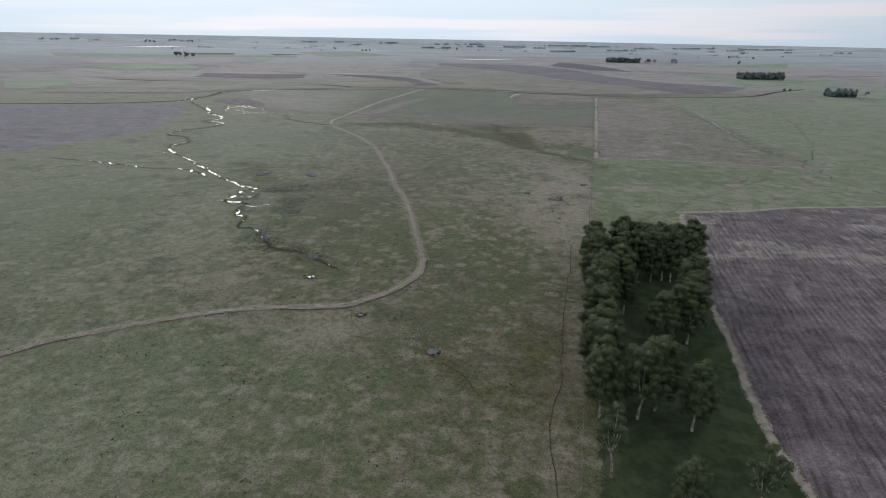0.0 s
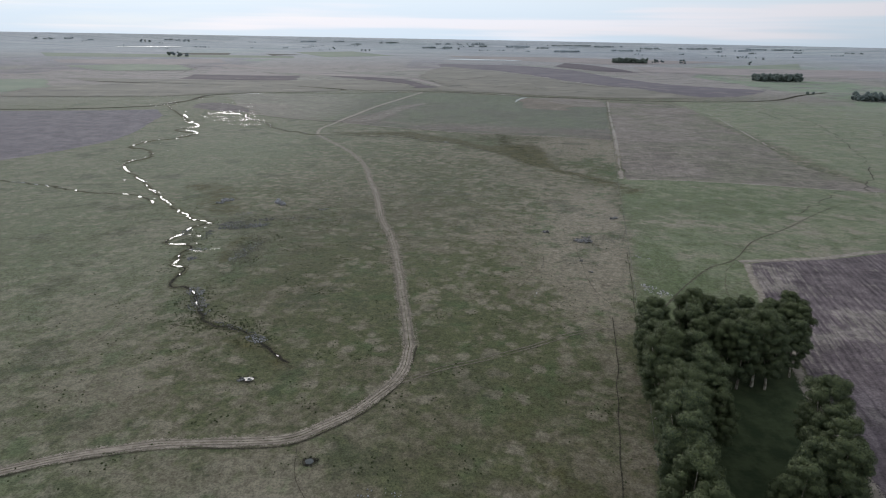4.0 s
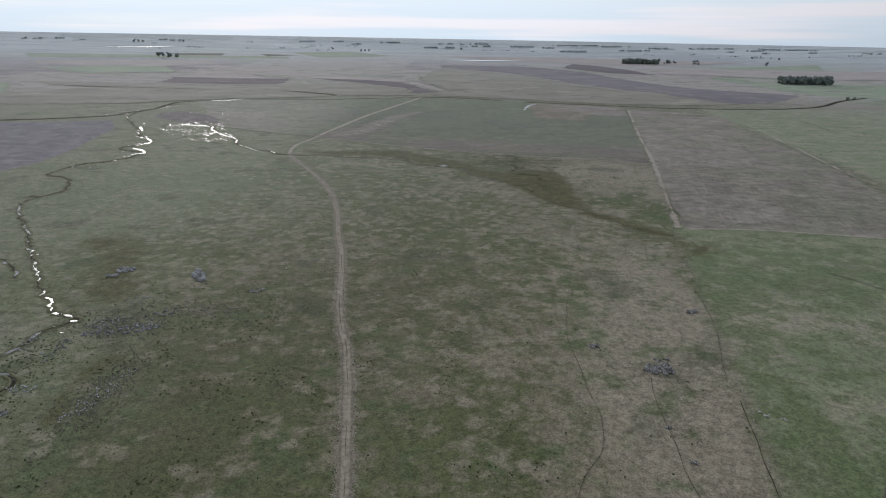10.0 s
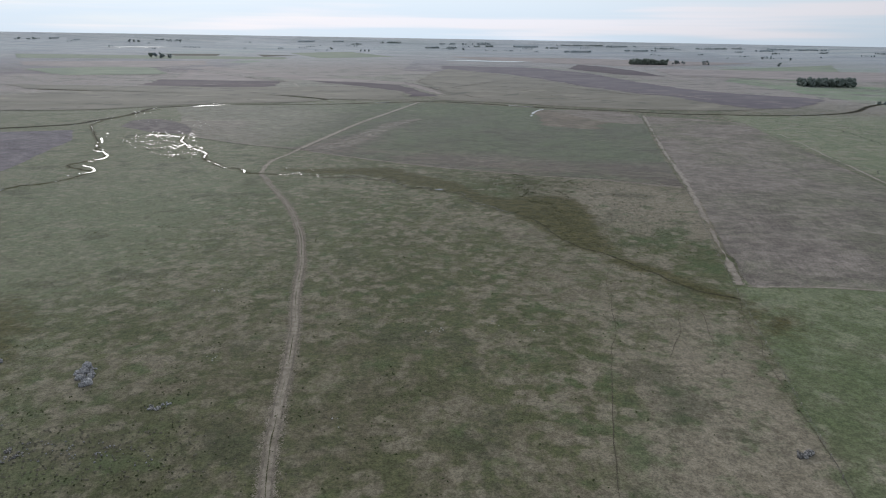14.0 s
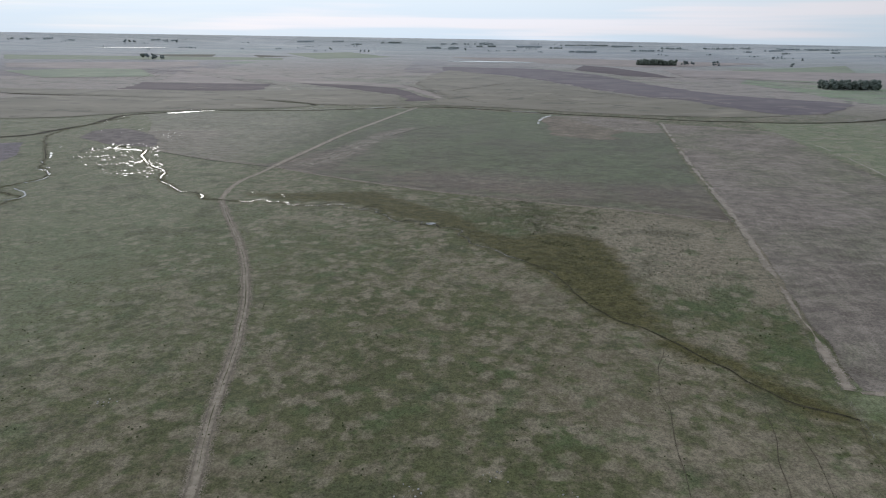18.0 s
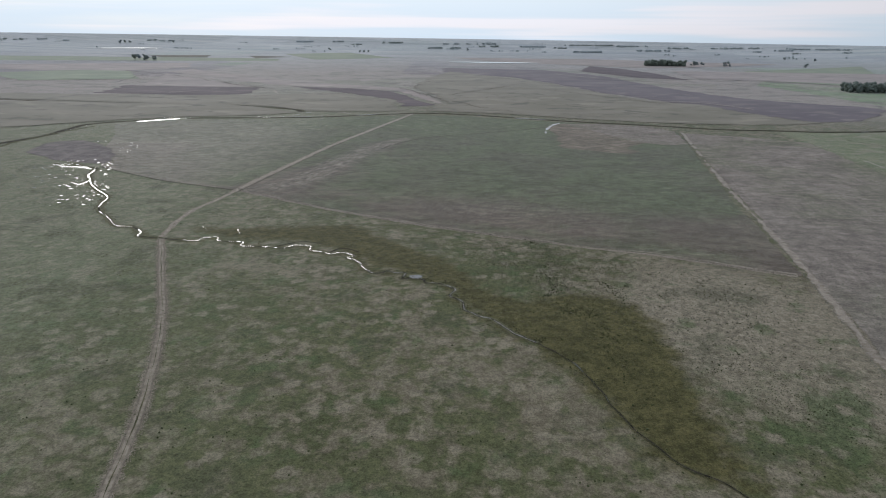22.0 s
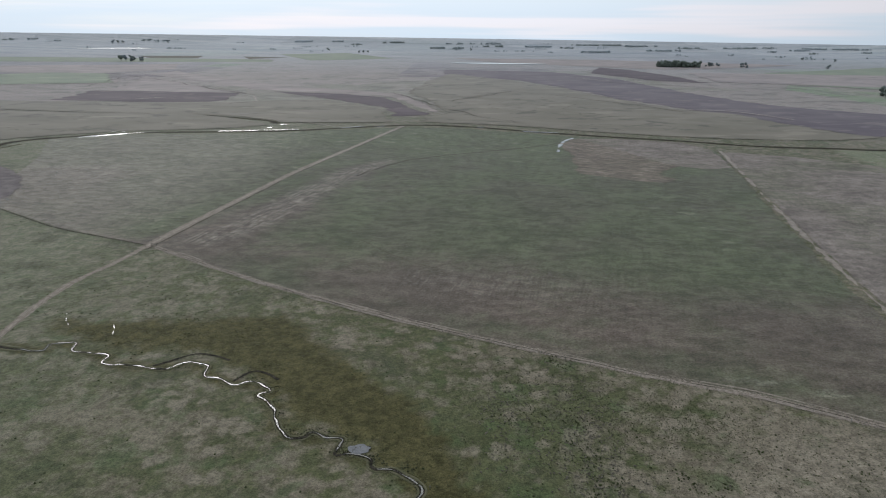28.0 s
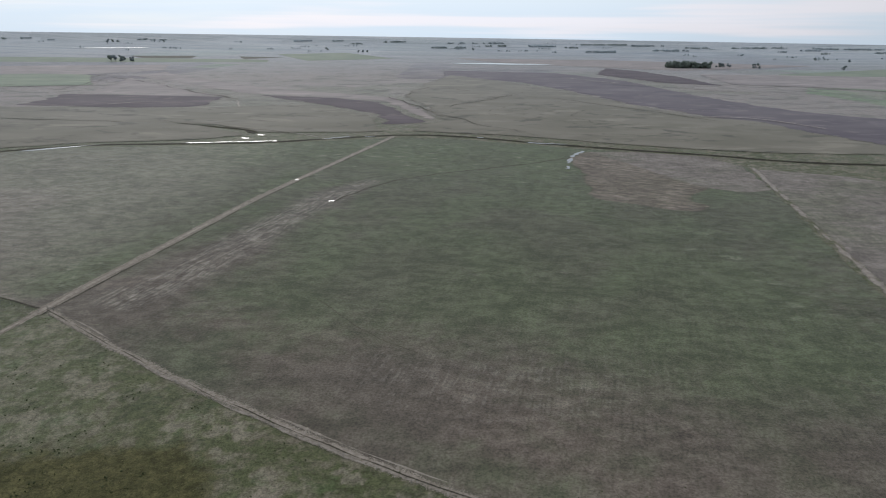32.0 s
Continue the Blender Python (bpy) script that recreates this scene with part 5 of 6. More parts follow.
# a double row along the fence, a closed block at the north end, looser trees towards the south
for k in range(20):
    y = 142 + k * 6.0
    SPOTS.append((fence_x(y) + 4.2 - 3.0 * min(1, max(0, (y - 205) / 30)) + rng.uniform(-1.2, 1.2), y + rng.uniform(-1.5, 1.5)))
for k in range(10):
    y = 206 + k * 5.8
    SPOTS.append((fence_x(y) + 12 + rng.uniform(-1.5, 1.5), y + rng.uniform(-1.5, 1.5)))
for row in range(4):
    for k in range(7):
        y = 238 + row * 7.0 + rng.uniform(-2, 2)
        x = fence_x(y) + 19 + k * 5.6 + rng.uniform(-2, 2)
        if x < 106 + (y - 240) * 0.45:
            SPOTS.append((x, y))
SPOTS += [(79, 188), (83, 184), (88, 197), (72, 178), (86, 190), (91, 204), (54, 142), (67, 137), (60, 146), (53, 103)]
for k, (x, y) in enumerate(SPOTS):
    proto = protos[k] if k < len(protos) else protos[rng.randrange(len(protos))]
    s = rng.uniform(0.92, 1.12) * (1 - 0.14 * min(1, max(0, (y - 235) / 25))) * (0.86 if y < 112 else 1.0)
    m = Matrix.Translation((x, y, height(x, y) - 0.1)) @ Matrix.Rotation(rng.uniform(0, math.tau), 4, "Z")
    tree = proto if k < len(protos) else copy_thing(proto, m)
    tree.matrix_basis = m @ Matrix.Diagonal((s, s, s * rng.uniform(0.95, 1.05), 1))
    tagged(tree, "tall eucalyptus with pale trunk and dense dark crown in a grove", "tree", "eucalyptus grove")
for k, (x, y, s) in enumerate(((41, 119, 1.0), (70, 107, 0.95))):
    m = Matrix.Translation((x, y, height(x, y) - 0.1)) @ Matrix.Rotation(1.7 * k, 4, "Z")
    tree = open_proto if k == 0 else copy_thing(open_proto, m)
    tree.matrix_basis = m @ Matrix.Diagonal((s, s, s, 1))
    tagged(tree, "thin open-crowned eucalyptus with bare pale limbs on grass", "tree", "eucalyptus grove")


def woods(spots, tall, seed, label, leaf, kind="stuff"):
    """Trees far off, joined: lumpy crowns on short trunks."""
    rng = random.Random(seed)
    verts, faces = [], []
    for x, y in spots:
        z, h = height(x, y), tall * rng.uniform(0.62, 1.15)
        for i in range(5):
            c = (x + rng.uniform(-0.24, 0.24) * h, y + rng.uniform(-0.24, 0.24) * h, z + h * (0.24 + 0.13 * i))
            v, f = lump(rng, c, h * rng.uniform(0.20, 0.28), 0.9, 1)
            faces += [[i + len(verts) for i in q] for q in f]
            verts += v
        v, f = tube([(x, y, z - 0.5), (x, y, z + h * 0.5)], [h * 0.03, h * 0.02], 5)
        faces += [[i + len(verts) for i in q] for q in f]
        verts += [Vector(p) for p in v]
    ob = mesh_object("woods", verts, faces, leaf)
    return tagged(ob, label, "woods", kind=kind)


def block(x0, x1, y0, y1, gap, seed):
    rng = random.Random(seed)
    return [(x + rng.uniform(-2, 2), y + rng.uniform(-2, 2)) for x in np.arange(x0, x1, gap) for y in np.arange(y0, y1, gap)]


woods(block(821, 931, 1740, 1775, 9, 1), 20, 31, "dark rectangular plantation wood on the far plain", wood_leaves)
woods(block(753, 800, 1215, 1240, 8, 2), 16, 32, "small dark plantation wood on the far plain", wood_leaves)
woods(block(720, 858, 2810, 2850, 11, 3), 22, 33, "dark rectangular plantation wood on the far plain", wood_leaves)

FAR_WOODS = (
    # west end x, y, east end x, y, depth, height of the trees
    (-2455, 3843, -2383, 3908, 60, 22), (-2380, 3975, -2330, 4019, 40, 20), (-2186, 3948, -2158, 3970, 30, 16), (-1883, 4238, -1815, 4284, 40, 18),
    (-1780, 4245, -1699, 4297, 40, 18), (-1174, 4506, -1121, 4530, 30, 18), (-1051, 4502, -907, 4564, 40, 20), (-814, 4641, -749, 4666, 30, 18),
    (-483, 4598, -355, 4637, 40, 22), (-158, 4071, 27, 4118, 60, 24), (142, 4314, 293, 4342, 40, 22), (366, 4298, 541, 4323, 50, 24),
    (581, 4218, 715, 4233, 40, 20), (634, 3848, 788, 3868, 60, 24), (994, 4413, 1188, 4415, 50, 22), (994, 3990, 1189, 3998, 40, 22),
    (1244, 4205, 1762, 4175, 50, 22), (1384, 3851, 1420, 3851, 30, 18), (1605, 3894, 1640, 3892, 30, 18), (1752, 3980, 1855, 3969, 40, 22),
    (1728, 3745, 1779, 3742, 30, 20), (1826, 3516, 1867, 3513, 30, 20), (1974, 3421, 2002, 3419, 24, 18), (-641, 4327, -575, 4350, 30, 16),
    (-80, 4560, 260, 4600, 40, 20), (700, 4560, 1000, 4540, 40, 20), (1900, 4150, 2200, 4000, 40, 20), (2250, 3700, 2330, 3650, 40, 18), (2000, 3780, 2060, 3760, 30, 18),
)
for k, (ax, ay, bx, by, deep, tall) in enumerate(FAR_WOODS):
    luck = random.Random(200 + k)
    reach = math.hypot((ax + bx) / 2 - 10, (ay + by) / 2 - 450)
    pull = (4080 + (reach - 4080) * 0.42) / reach if reach > 4080 else 1.0
    ax, bx, ay, by = 10 + (ax - 10) * pull, 10 + (bx - 10) * pull, 450 + (ay - 450) * pull, 450 + (by - 450) * pull
    count = max(5, int(math.hypot(bx - ax, by - ay) / 6))
    line = []
    for i in range(count):
        s = (i + luck.uniform(0.1, 0.9)) / count
        if noise.noise((i * 0.23, k * 3.7, 0.5)) < -0.12:
            continue
        for _ in range(2):
            line.append((ax + (bx - ax) * s + luck.uniform(-3, 3), ay + (by - ay) * s + luck.uniform(0, deep)))
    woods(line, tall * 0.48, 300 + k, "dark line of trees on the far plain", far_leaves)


luck = random.Random(61)
specks = []
for _ in range(50):
    reach, way_out = luck.uniform(3200, 4250), luck.uniform(-0.60, 0.68)
    x, y = 10 + reach * math.sin(way_out), 450 + reach * math.cos(way_out)
    for i in range(luck.randint(1, 7)):
        specks.append((x + i * luck.uniform(7, 16), y + luck.uniform(-12, 12)))
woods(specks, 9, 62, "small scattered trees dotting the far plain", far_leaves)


def far_tree(x, y, tall, seed):
    """A lone tree far out on the plain."""
    luck = random.Random(seed)
    root = new("far_tree")
    root.location = (x, y, height(x, y))
    v, f = tube([(0, 0, -0.5), (0.1, 0, tall * 0.3), (0.3, 0.1, tall * 0.6)], [tall * 0.035, tall * 0.028, tall * 0.015], 6)
    under(mesh_object("trunk", v, f, bark, True), root)
    verts, faces = [], []
    for i in range(9):
        c = (luck.uniform(-0.3, 0.3) * tall, luck.uniform(-0.3, 0.3) * tall, tall * luck.uniform(0.20, 0.78))
        v, f = lump(luck, c, tall * luck.uniform(0.14, 0.22), 0.85, 1)
        faces += [[q + len(verts) for q in t] for t in f]
        verts += v
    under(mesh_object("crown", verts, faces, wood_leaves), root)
    return tagged(root, "lone dark tree standing on the far plain", "tree", "far trees")


for k, (x, y, tall) in enumerate(((-1157, 2730, 26), (-1128, 2705, 24), (-1104, 2703, 26), (-1084, 2725, 22), (-660, 3791, 18), (905, 2869, 20), (918, 2862, 18), (942, 2874, 18), (1002, 2810, 20), (1015, 2812, 22), (1281, 2781, 18),
                                 (1555, 3224, 16), (1484, 3347, 14), (-1625, 4096, 18), (68, 3959, 16), (-475, 3630, 14), (-456, 3637, 14), (-436, 3644, 13), (-1855, 3950, 20), (-1835, 3965, 18), (-1812, 3975, 20), (850, 1262, 10), (720, 1330, 8), (735, 1340, 7))):
    far_tree(x, y, tall, 900 + k)

def clumps(patches, size, material, name, label, seed, within=None):
    """Small low plants strewn over oval patches, as one thing."""
    rng = random.Random(seed)
    verts, faces = [], []
    for a, b, rx, ry, count in patches:
        for _ in range(count):
            x, y = rng.gauss(a, rx * 0.5), rng.gauss(b, ry * 0.5)
            if within and not inside(np.array([x]), np.array([y]), within)[0]:
                continue
            z, r = height(x, y), size * rng.uniform(0.4, 1.0)
            base = len(verts)
            for i in range(6):
                t, q = i * math.tau / 6, r * rng.uniform(0.6, 1.2)
                verts.append((x + q * math.cos(t), y + q * math.sin(t), z + r * rng.uniform(0.0, 0.5)))
            verts.append((x, y, z + r * rng.uniform(0.6, 1.1)))
            faces += [(base + i, base + (i + 1) % 6, base + 6) for i in range(6)]
    return tagged(mesh_object(name, verts, faces, material), label, "plants", kind="stuff")


# ---- rocks ----


def boulder(seed, size, flat, material):
    rng = random.Random(seed)
    bm = bmesh.new()
    bmesh.ops.create_icosphere(bm, subdivisions=2, radius=1)
    for v in bm.verts:
        d = 1 + 0.35 * noise.noise(v.co * 1.3 + Vector((seed, 0, 0))) + 0.15 * noise.noise(v.co * 3.4 + Vector((0, seed, 0)))
        v.co = Vector((v.co.x * size * d * rng.uniform(0.93, 1.07), v.co.y * size * 0.8 * d, v.co.z * size * flat * d * rng.uniform(0.92, 1.08)))
    me = bpy.data.meshes.new("rock")
    bm.to_mesh(me)
    bm.free()
    me.materials.append(material)
    return me


greys = [boulder(s, 1.0, 0.75, rock_grey) for s in range(7)]
lilacs = [boulder(s + 40, 1.0, 0.8, rock_lilac) for s in range(5)]
pales = [boulder(s + 20, 1.0, 0.45, rock_pale) for s in range(4)]
rng = random.Random(8)


def rock(x, y, size, meshes, label, group):
    ob = new("rock", rng.choice(meshes))
    ob.matrix_basis = Matrix.Translation((x, y, height(x, y) + size * 0.30)) @ Matrix.Rotation(rng.uniform(0, math.tau), 4, "Z") @ Matrix.Diagonal((size, size * rng.uniform(0.7, 1), size * rng.uniform(0.7, 1.1), 1))
    return tagged(ob, label, "rock", group)


def stone_scatter(x, y, rx, ry, count, size, material, label, turn=0.0):
    """Many small stones, as one thing."""
    verts, faces = [], []
    for _ in range(count):
        a, r = rng.uniform(0, math.tau), math.sqrt(rng.random())
        u, v = rx * r * math.cos(a), ry * r * math.sin(a)
        p, q, s = x + u * math.cos(turn) - v * math.sin(turn), y + u * math.sin(turn) + v * math.cos(turn), size * rng.uniform(0.3, 1.0)
        made, tris = lump(rng, (p, q, height(p, q) + 0.2 * s), s, 0.8, 1)
        faces += [[i + len(verts) for i in t] for t in tris]
        verts += made
    return tagged(mesh_object("stones", verts, faces, material), label, "stones", kind="stuff")


def outcrop(x, y, rx, ry, count, size, meshes, label, group, turn=0.0):
    for _ in range(count):
        a, r = rng.uniform(0, math.tau), math.sqrt(rng.random())
        u, v = rx * r * math.cos(a), ry * r * math.sin(a)
        rock(x + u * math.cos(turn) - v * math.sin(turn), y + u * math.sin(turn) + v * math.cos(turn), size * rng.uniform(0.25, 1.15), meshes, label, group)


stone_scatter(70, 366.5, 4.8, 3.0, 60, 0.5, rock_grey, "small grey stones of a low outcrop")
outcrop(70, 366, 3.0, 1.5, 8, 0.7, lilacs, "weathered pale grey rock in a low outcrop", "grey outcrop")
outcrop(70, 366, 5.0, 2.8, 28, 0.95, greys, "weathered grey rock in a low outcrop", "grey outcrop")
outcrop(74, 371, 5.0, 2.0, 7, 0.8, greys, "rounded grey boulder on dry grass", "boulders")
outcrop(54, 380, 1.5, 0.9, 5, 1.2, greys, "rounded grey boulder on dry grass", "boulders")
outcrop(52, 380.5, 0.3, 0.3, 1, 0.7, greys, "rounded grey boulder on dry grass", "boulders")
outcrop(64, 323, 1.2, 0.7, 3, 0.9, greys, "rounded grey boulder on dry grass", "boulders")
outcrop(62, 337, 1.0, 0.9, 3, 0.7, greys, "rounded grey boulder on dry grass", "boulders")
outcrop(96, 410, 2.2, 1.4, 8, 1.1, greys, "grey rock in a small cluster on dry grass", "boulders")
stone_scatter(-100, 445, 2.0, 6.6, 50, 0.6, rock_lilac, "lichen-grey stones in a stony patch", 0.5)
outcrop(-100, 445, 2.6, 8.0, 22, 1.4, lilacs, "lichen-grey rock in a stony patch", "grey outcrop", 0.5)
outcrop(-135, 451, 4.2, 2.6, 20, 1.0, lilacs, "lichen-grey rock beside boggy grass", "grey outcrop")
outcrop(-137, 444, 2.4, 1.4, 12, 1.0, lilacs, "lichen-grey rock beside boggy grass", "grey outcrop")
outcrop(-98, 406, 6.0, 3.0, 24, 0.55, greys, "low grey rock among tussocks", "grey outcrop", 0.4)
stone_scatter(-114, 398, 8.0, 4.0, 60, 0.45, rock_grey, "low grey stones among tussocks", 0.3)
outcrop(-114, 398, 8.0, 4.0, 16, 0.7, greys, "low grey rock among tussocks", "grey outcrop", 0.3)
outcrop(-72, 427, 2.5, 1.2, 6, 0.6, greys, "low grey rock among tussocks", "grey outcrop")
outcrop(91, 343, 5.0, 1.4, 10, 0.5, pales, "pale stone lying in green grass", "pale stones", -0.4)
stone_scatter(86, 304, 3.5, 8.0, 60, 0.34, rock_pale, "many pale stones strewn in green grass", 0.6)
outcrop(86, 304, 3.5, 8.0, 22, 0.6, pales, "pale stone lying in green grass", "pale stones", 0.6)
stone_scatter(96, 294, 7.0, 4.0, 50, 0.34, rock_pale, "many pale stones strewn in green grass", -0.3)
outcrop(96, 294, 7.0, 4.0, 20, 0.65, pales, "pale stone lying in green grass", "pale stones", -0.3)
outcrop(-57, 239, 2.6, 1.6, 14, 0.5, greys, "grey stone on a muddy pond rim", "pond stones")
outcrop(-87, 287, 2.2, 5.0, 16, 0.6, greys, "grey stone in the stream bed", "stream stones", 0.3)

stone_scatter(-61, 264, 4.5, 2.4, 130, 0.34, rock_lilac, "grey rubble in a dry stream bed", -0.6)
clumps([(-95, 297, 8, 14, 260), (-86, 280, 10, 12, 300), (-72, 273, 16, 6, 260), (-61, 263, 9, 7, 160), (-118, 345, 8, 20, 200), (-126, 372, 14, 16, 220)], 0.36, tussock_leaf, "rushes", "dark rushes crowding a stony stream bed", 47)
stone_scatter(-68, 270, 14.0, 1.6, 70, 0.4, rock_grey, "grey stones lying in a dry stream bed", -0.55)
stone_scatter(-92, 293, 8.0, 1.8, 40, 0.4, rock_grey, "grey stones lying in a stream bed", -0.95)
stone_scatter(-11, 187, 8.0, 8.0, 90, 0.3, rock_lilac, "small grey stones on thin turf by a pond", 0.3)
STONY = "lichen-grey stones strewn over thin turf"
for x, y, rx, ry, count, size, turn in ((-97, 304, 3.4, 5.4, 170, 0.34, 0.5), (-92, 292, 3.0, 7.0, 160, 0.30, 0.2), (-107, 392, 13.0, 3.2, 120, 0.65, 0.25), (-120, 378, 2.0, 9.0, 60, 0.4, 0.1), (-92, 352, 3.5, 15.0, 150, 0.35, -0.2),
                                        (-114, 342, 2.0, 2.0, 24, 0.7, 0.0), (-116, 355, 5.0, 2.0, 40, 0.4, 0.0), (-133, 384, 2.0, 8.0, 40, 0.5, 0.1), (-100, 396, 7.0, 6.0, 50, 0.45, 0.3), (-85, 408, 26.0, 5.0, 90, 0.3, -0.1), (-113, 419, 6.0, 4.0, 40, 0.4, 0.2), (-70, 428, 3.0, 1.2, 18, 0.5, 0.5)):
    stone_scatter(x, y, rx, ry, count, size, rock_lilac, STONY, turn)
for x, y, count in ((41, 476, 9), (24, 482, 10), (4, 477, 12), (-65, 456, 6), (-59, 550, 5), (-84, 512, 9), (38, 300, 4), (-20, 420, 5)):
    stone_scatter(x, y, 3.5, 3.0, count, 0.3, rock_pale, "few pale stones lying on dry grass", 0.4)

# ---- tussocks: dark clumps of coarse grass ----


def tussocks():
    rng = random.Random(77)
    verts, faces = [], []
    spread = [(-40, 300, 55, 90, 2200), (-75, 390, 45, 70, 1500), (10, 240, 40, 60, 900), (-90, 180, 70, 60, 1200), (10, 480, 90, 90, 1300), (-90, 640, 110, 110, 2400), (-100, 800, 60, 40, 900), (100, 620, 35, 60, 700), (62, 680, 14, 30, 900), (58, 752, 10, 12, 400), (120, 650, 20, 20, 200), (85, 690, 25, 15, 250), (0, 820, 110, 50, 500)]
    for a, b, rx, ry, count in spread:
        for _ in range(int(count * 1.5)):
            x, y = rng.gauss(a, rx), rng.gauss(b, ry)
            if noise.noise((x / 13, y / 13, 1.0)) < 0.22 and rng.random() < 0.93:
                continue
            if inside(np.array([x]), np.array([y]), SOWN)[0] or x > fence_x(y):
                continue
            z, r, h = height(x, y), rng.uniform(0.12, 0.36), rng.uniform(0.15, 0.40)
            base = len(verts)
            for k, (s, u) in enumerate(((1.0, 0.0), (0.75, 0.7))):
                for i in range(5):
                    t = i * math.tau / 5 + k * 0.6
                    q = r * s * rng.uniform(0.7, 1.25)
                    verts.append((x + q * math.cos(t), y + q * math.sin(t), z + h * u))
            verts.append((x, y, z + h))
            for i in range(5):
                j = (i + 1) % 5
                faces += [(base + i, base + j, base + 5 + j, base + 5 + i), (base + 5 + i, base + 5 + j, base + 10)]
    return tagged(mesh_object("tussocks", verts, faces, tussock_leaf), "dark clumps of coarse grass scattered over the pasture", "grass", kind="stuff")


tussocks()


clumps([(-92, 352, 10, 30, 900), (-107, 394, 24, 12, 500), (61, 716, 12, 46, 700), (40, 712, 12, 36, 350), (60, 687, 14, 18, 300), (-85, 408, 60, 16, 900), (100, 655, 34, 30, 350), (120, 640, 14, 36, 150)], 0.38, scrub_leaf, "scrub", "low grey-brown scrub growing among stones and grass", 41)
clumps([(100, 692, 80, 50, 2600), (125, 640, 50, 80, 1500), (66, 712, 60, 40, 2200), (40, 738, 60, 30, 1200), (110, 600, 40, 40, 1200), (118, 589, 26, 30, 900), (88, 705, 26, 16, 900)], 0.24, coarse_leaf, "tussocks", "dark coarse tussocks on dry grass beside the sown field", 46)
clumps([(20, 710, 60, 60, 1800), (72, 620, 30, 60, 1500), (-60, 755, 90, 20, 900)], 0.32, sedge_leaf, "sedge", "tufts of yellowish dry sedge dotted over the bog", 42, MARSH)

clumps([(x + 0.5, y + 1.6, 3.2, 1.6, 16) for x, y in MID_EAST[14:] + STREAM_EAST[:3]], 0.36, brook_leaf, "sedge", "dark ragged fringe of sedge along the brook bank", 47)
BOG_WEST = [(-345, 870), (-335, 965), (-276, 965), (-230, 890), (-190, 800), (-235, 795), (-290, 850)]
clumps([(-280, 890, 110, 130, 1500), (-220, 830, 60, 70, 500)], 0.45, rush_leaf, "rushes", "olive-brown rushes growing thick among shallow pools", 43, BOG_WEST)
clumps([(x, y, 22, 26, 160) for x, y in LOOP[3:14]], 0.4, rush_leaf, "rushes", "olive-brown rushes along the stream loop", 44)

# ---- fence along the paddocks ----


def fence(points, gap, label):
    root = new("fence")
    tagged(root, label, "fence")
    v, f = tube([(0, 0, -0.3), (0, 0, 0.6), (0.01, 0, 1.25)], [0.09, 0.085, 0.075], 6)
    me = bpy.data.meshes.new("post")
    me.from_pydata(v, [], f)
    me.materials.append(post_wood)
    line = smooth_line(points, gap)
    for p in line:
        ob = new("post", me)
        ob.parent = root
        ob.location = (p.x, p.y, height(p.x, p.y))
    for level in (0.45, 0.8, 1.12):
        verts, faces = [], []
        for p in line:
            b = len(verts)
            z = height(p.x, p.y) + level
            verts += [(p.x - 0.012, p.y, z - 0.008), (p.x + 0.012, p.y, z - 0.008), (p.x, p.y, z + 0.014)]
            if b:
                faces += [(b - 3 + i, b - 3 + (i + 1) % 3, b + (i + 1) % 3, b + i) for i in range(3)]
        under(mesh_object("wire", verts, faces, wire_steel), root)
    return root


fence([(fence_x(y), y) for y in (60, 300, 524)], 8.0, "long wire fence with weathered wooden posts beside pasture")
fence([(fence_x(y), y) for y in (526, 700, 900, 1180)], 9.0, "long wire fence with weathered wooden posts between fields")
fence([(-272, 925), (-203, 884), (-136, 855)], 9.0, "wire fence with weathered wooden posts along a sown field")
fence([(-130, 852), (-89, 825), (-49, 800), (2, 771), (46, 749), (83, 730), (117, 715), (146, 698), (164, 690)], 9.0, "wire fence with weathered wooden posts along a sown field")

# ---- farm machines and troughs ----


def box(bm, size, place, bevel=0.0):
    """A box of that size with its middle at place, bevelled."""
    made = bmesh.ops.create_cube(bm, size=1, matrix=Matrix.Translation(place) @ Matrix.Diagonal((*size, 1)))
    if bevel:
        edges = {e for v in made["verts"] for e in v.link_edges}
        bmesh.ops.bevel(bm, geom=list(edges), offset=bevel, segments=2, affect="EDGES")


def disc(bm, radius, width, place, sides=18):
    bmesh.ops.create_cone(bm, cap_ends=True, segments=sides, radius1=radius, radius2=radius, depth=width, matrix=Matrix.Translation(place) @ Matrix.Rotation(math.pi / 2, 4, "Y"))


def part(name, shape, material, parent, label=""):
    """One mesh under a thing. shape fills a bmesh."""
    bm = bmesh.new()
    shape(bm)
    me = bpy.data.meshes.new(name)
    bm.to_mesh(me)
    bm.free()
    me.materials.append(material)
    return under(new(name, me), parent, label)


red_paint = surface("red_paint", own_tone((0.120, 0.022, 0.014), (0.200, 0.044, 0.026), 0.25, 0.05), 0.7)
green_paint = surface("green_paint", own_tone((0.020, 0.070, 0.045), (0.034, 0.100, 0.064), 0.8, 0.05), 0.5)
pale_green = surface("pale_green_paint", own_tone((0.045, 0.085, 0.062), (0.070, 0.115, 0.085), 0.4, 0.05), 0.5)
rubber = surface("rubber", own_tone((0.018, 0.018, 0.018), (0.035, 0.034, 0.032), 0.2), 0.85)
steel = surface("dark_steel", own_tone((0.060, 0.058, 0.056), (0.140, 0.120, 0.105), 0.3), 0.6, metal=0.5)
concrete = surface("concrete", own_tone((0.330, 0.320, 0.300), (0.480, 0.470, 0.440), 0.5), 0.9)


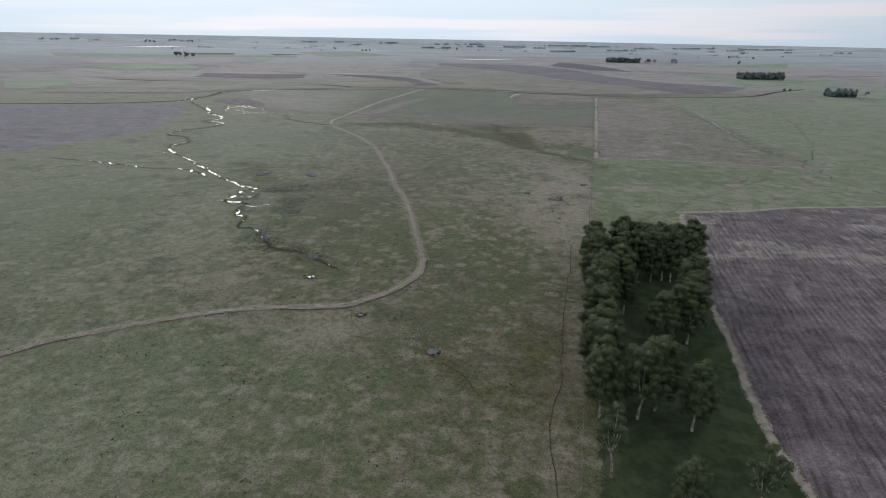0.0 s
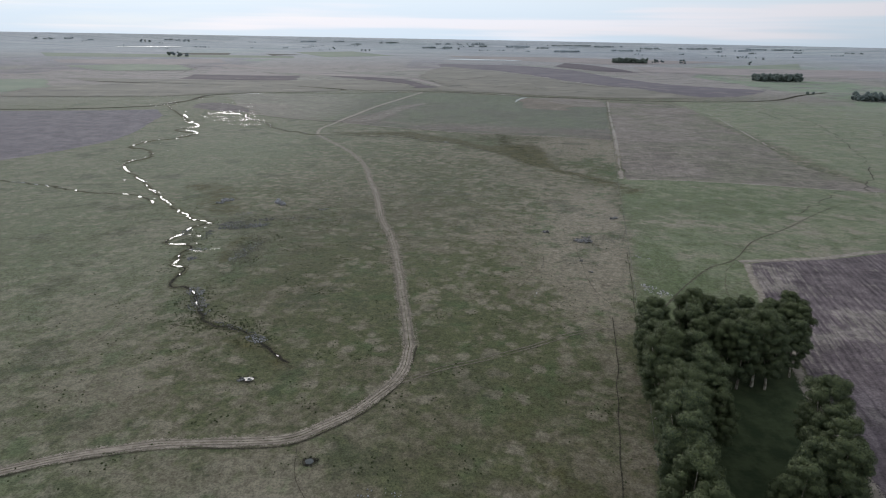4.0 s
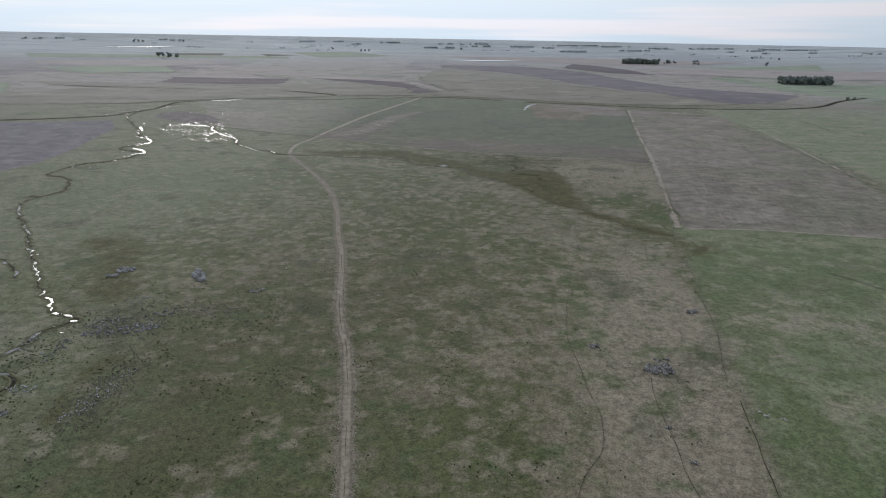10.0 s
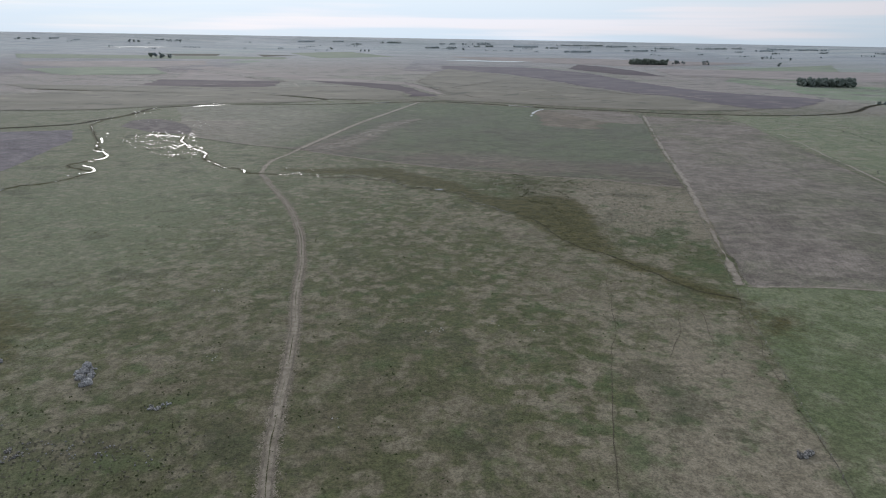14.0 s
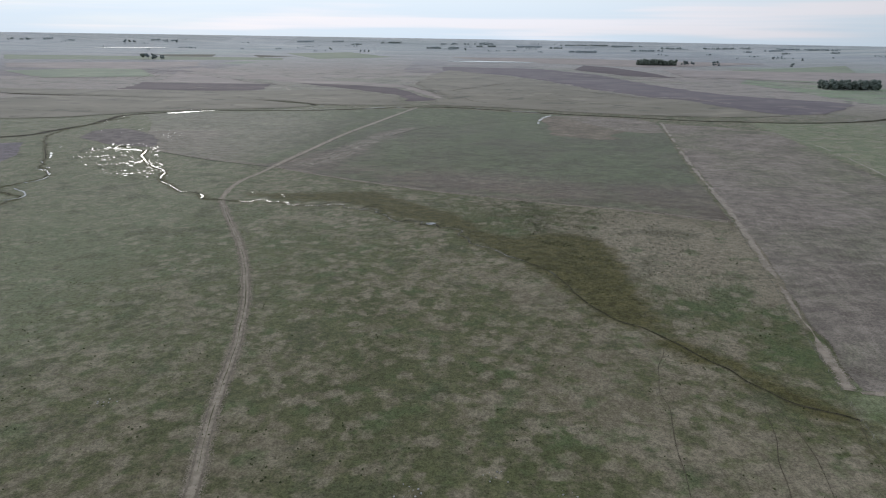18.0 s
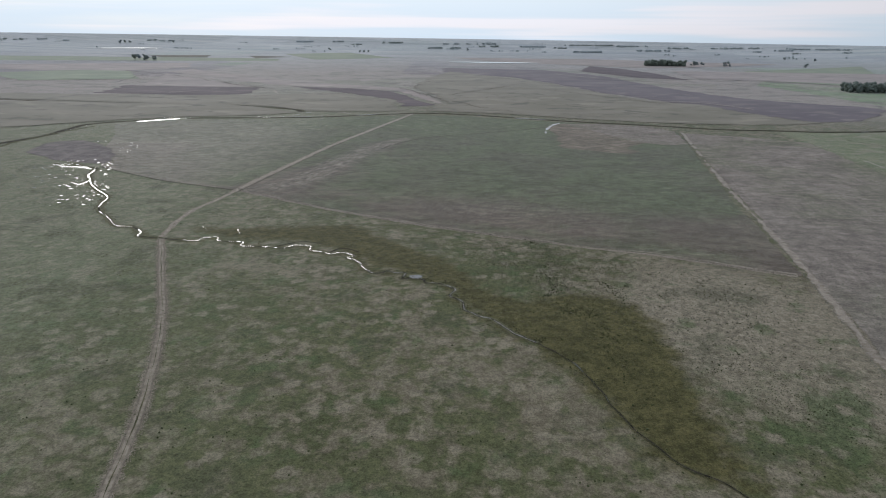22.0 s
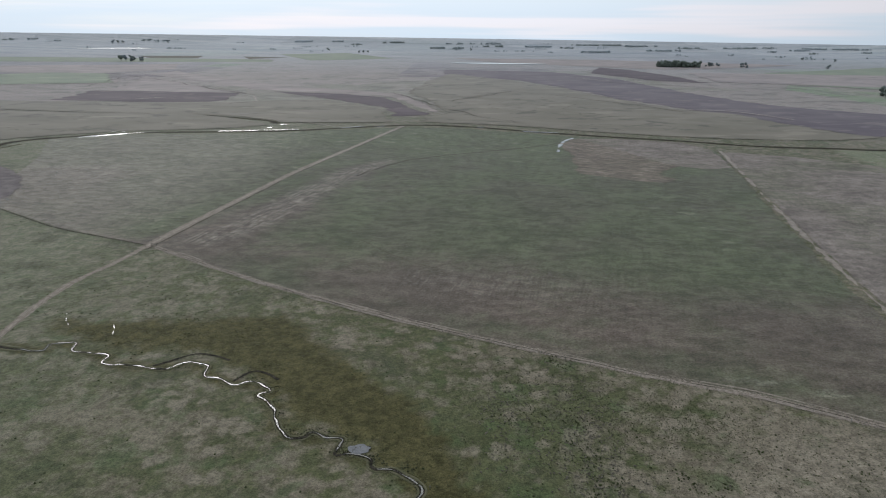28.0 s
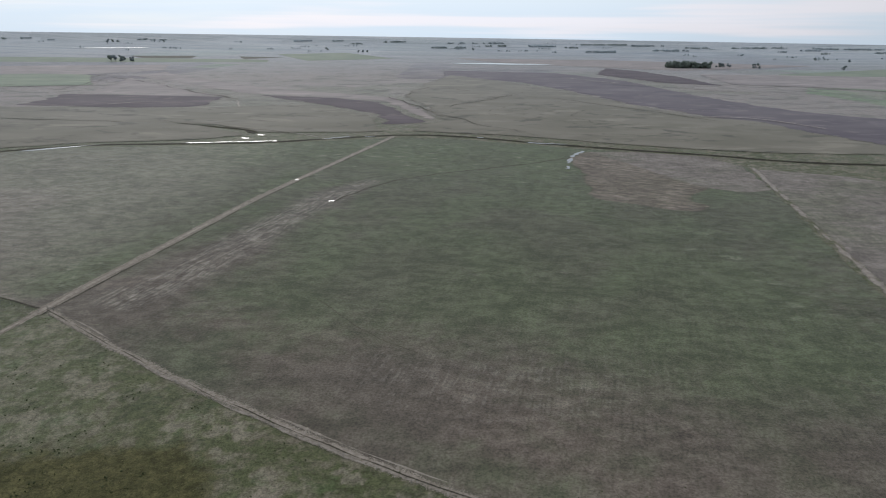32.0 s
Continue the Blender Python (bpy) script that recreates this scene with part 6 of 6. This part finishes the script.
def wheel(parent, x, y, radius, width):
    tyre = part("wheel", lambda bm: disc(bm, radius, width, (x, y, radius)), rubber, parent)
    part("rim", lambda bm: disc(bm, radius * 0.55, width * 1.06, (x, y, radius)), steel, tyre)


def seed_drill(x, y, turn):
    root = new("seed_drill")
    part("hopper", lambda bm: (box(bm, (4.6, 1.1, 0.75), (0, 0, 1.55), 0.12), box(bm, (4.3, 0.7, 0.3), (0, 0, 1.05), 0.08)), red_paint, root, "red hopper")
    part("hopper_lid", lambda bm: box(bm, (4.5, 1.0, 0.08), (0, 0, 1.97), 0.03), red_paint, root)
    part("frame", lambda bm: (box(bm, (5.0, 0.18, 0.18), (0, -0.7, 0.75)), box(bm, (5.0, 0.18, 0.18), (0, 0.7, 0.75)), box(bm, (0.16, 1.5, 0.16), (-1.6, 0, 0.75)), box(bm, (0.16, 1.5, 0.16), (1.6, 0, 0.75))), red_paint, root)
    part("drawbar", lambda bm: (box(bm, (0.16, 2.2, 0.16), (0, 1.8, 0.65)), box(bm, (0.3, 0.3, 0.12), (0, 2.9, 0.6), 0.04)), red_paint, root)
    for k in range(9):
        part("opener_disc", lambda bm: disc(bm, 0.26, 0.03, (-2.0 + 0.5 * k, -0.95, 0.28), 14), steel, root)
    wheel(root, -2.55, 0.1, 0.62, 0.32)
    wheel(root, 2.55, 0.1, 0.62, 0.32)
    root.matrix_basis = Matrix.Translation((x, y, height(x, y) + 0.05)) @ Matrix.Rotation(turn, 4, "Z")
    return tagged(root, "weathered rust-red seed drill parked on the bare field edge", "farm machine")


def farm_trailer(x, y, turn):
    root = new("farm_trailer")
    part("body", lambda bm: box(bm, (5.2, 2.1, 1.15), (0, 0, 1.35), 0.06), green_paint, root, "green body")
    part("roof", lambda bm: box(bm, (5.3, 2.2, 0.12), (0, 0, 1.99), 0.05), pale_green, root, "pale green top")
    part("chassis", lambda bm: (box(bm, (5.0, 0.14, 0.2), (0, 0.5, 0.68)), box(bm, (5.0, 0.14, 0.2), (0, -0.5, 0.68))), steel, root)
    part("drawbar", lambda bm: box(bm, (1.6, 0.14, 0.14), (-3.3, 0, 0.62), 0.02), steel, root)
    part("end_panel", lambda bm: box(bm, (0.06, 1.6, 0.8), (-2.64, 0, 1.4), 0.02), concrete, root, "white end panel")
    for sx in (-1.6, 1.6):
        for sy in (-0.95, 0.95):
            def tyre(bm, sx=sx, sy=sy):
                bmesh.ops.create_cone(bm, cap_ends=True, segments=16, radius1=0.42, radius2=0.42, depth=0.26, matrix=Matrix.Translation((sx, sy, 0.42)) @ Matrix.Rotation(math.pi / 2, 4, "X"))
            part("wheel", tyre, rubber, root)
    root.matrix_basis = Matrix.Translation((x, y, height(x, y))) @ Matrix.Rotation(turn, 4, "Z")
    return tagged(root, "green farm trailer with a pale top standing on grass", "trailer")


def water_trough(x, y, turn, long=3.2):
    root = new("water_trough")
    part("basin", lambda bm: (box(bm, (long, 0.12, 0.5), (0, 0.42, 0.25), 0.02), box(bm, (long, 0.12, 0.5), (0, -0.42, 0.25), 0.02), box(bm, (0.12, 0.74, 0.5), (long / 2 - 0.06, 0, 0.25), 0.02), box(bm, (0.12, 0.74, 0.5), (-long / 2 + 0.06, 0, 0.25), 0.02), box(bm, (long - 0.24, 0.74, 0.1), (0, 0, 0.06))), concrete, root)
    part("water", lambda bm: box(bm, (long - 0.26, 0.72, 0.02), (0, 0, 0.40)), water, root)
    root.matrix_basis = Matrix.Translation((x, y, height(x, y))) @ Matrix.Rotation(turn, 4, "Z")
    return tagged(root, "pale concrete water trough on grass by the fence", "trough")


seed_drill(123.5, 288.5, 0.2)
farm_trailer(103.5, 289.5, 0.05)
water_trough(72.5, 263, 1.2)


def field_gate(x, y, turn):
    """A timber gate in a fence, with its posts."""
    root = new("field_gate")
    for sx in (-2.2, 2.2):
        part("gate_post", lambda bm: box(bm, (0.2, 0.2, 1.7), (sx, 0, 0.75), 0.02), post_wood, root)
    for level in (0.3, 0.6, 0.9, 1.2):
        part("rail", lambda bm: box(bm, (4.1, 0.06, 0.11), (0, 0, level), 0.01), post_wood, root)
    part("brace", lambda bm: box(bm, (0.1, 0.05, 1.1), (0, 0.05, 0.75), 0.01), post_wood, root)
    root.matrix_basis = Matrix.Translation((x, y, height(x, y))) @ Matrix.Rotation(turn, 4, "Z")
    return tagged(root, "weathered timber field gate across a dirt track", "gate")


field_gate(-133, 857.5, -0.5)
field_gate(70.6, 272, 1.34)
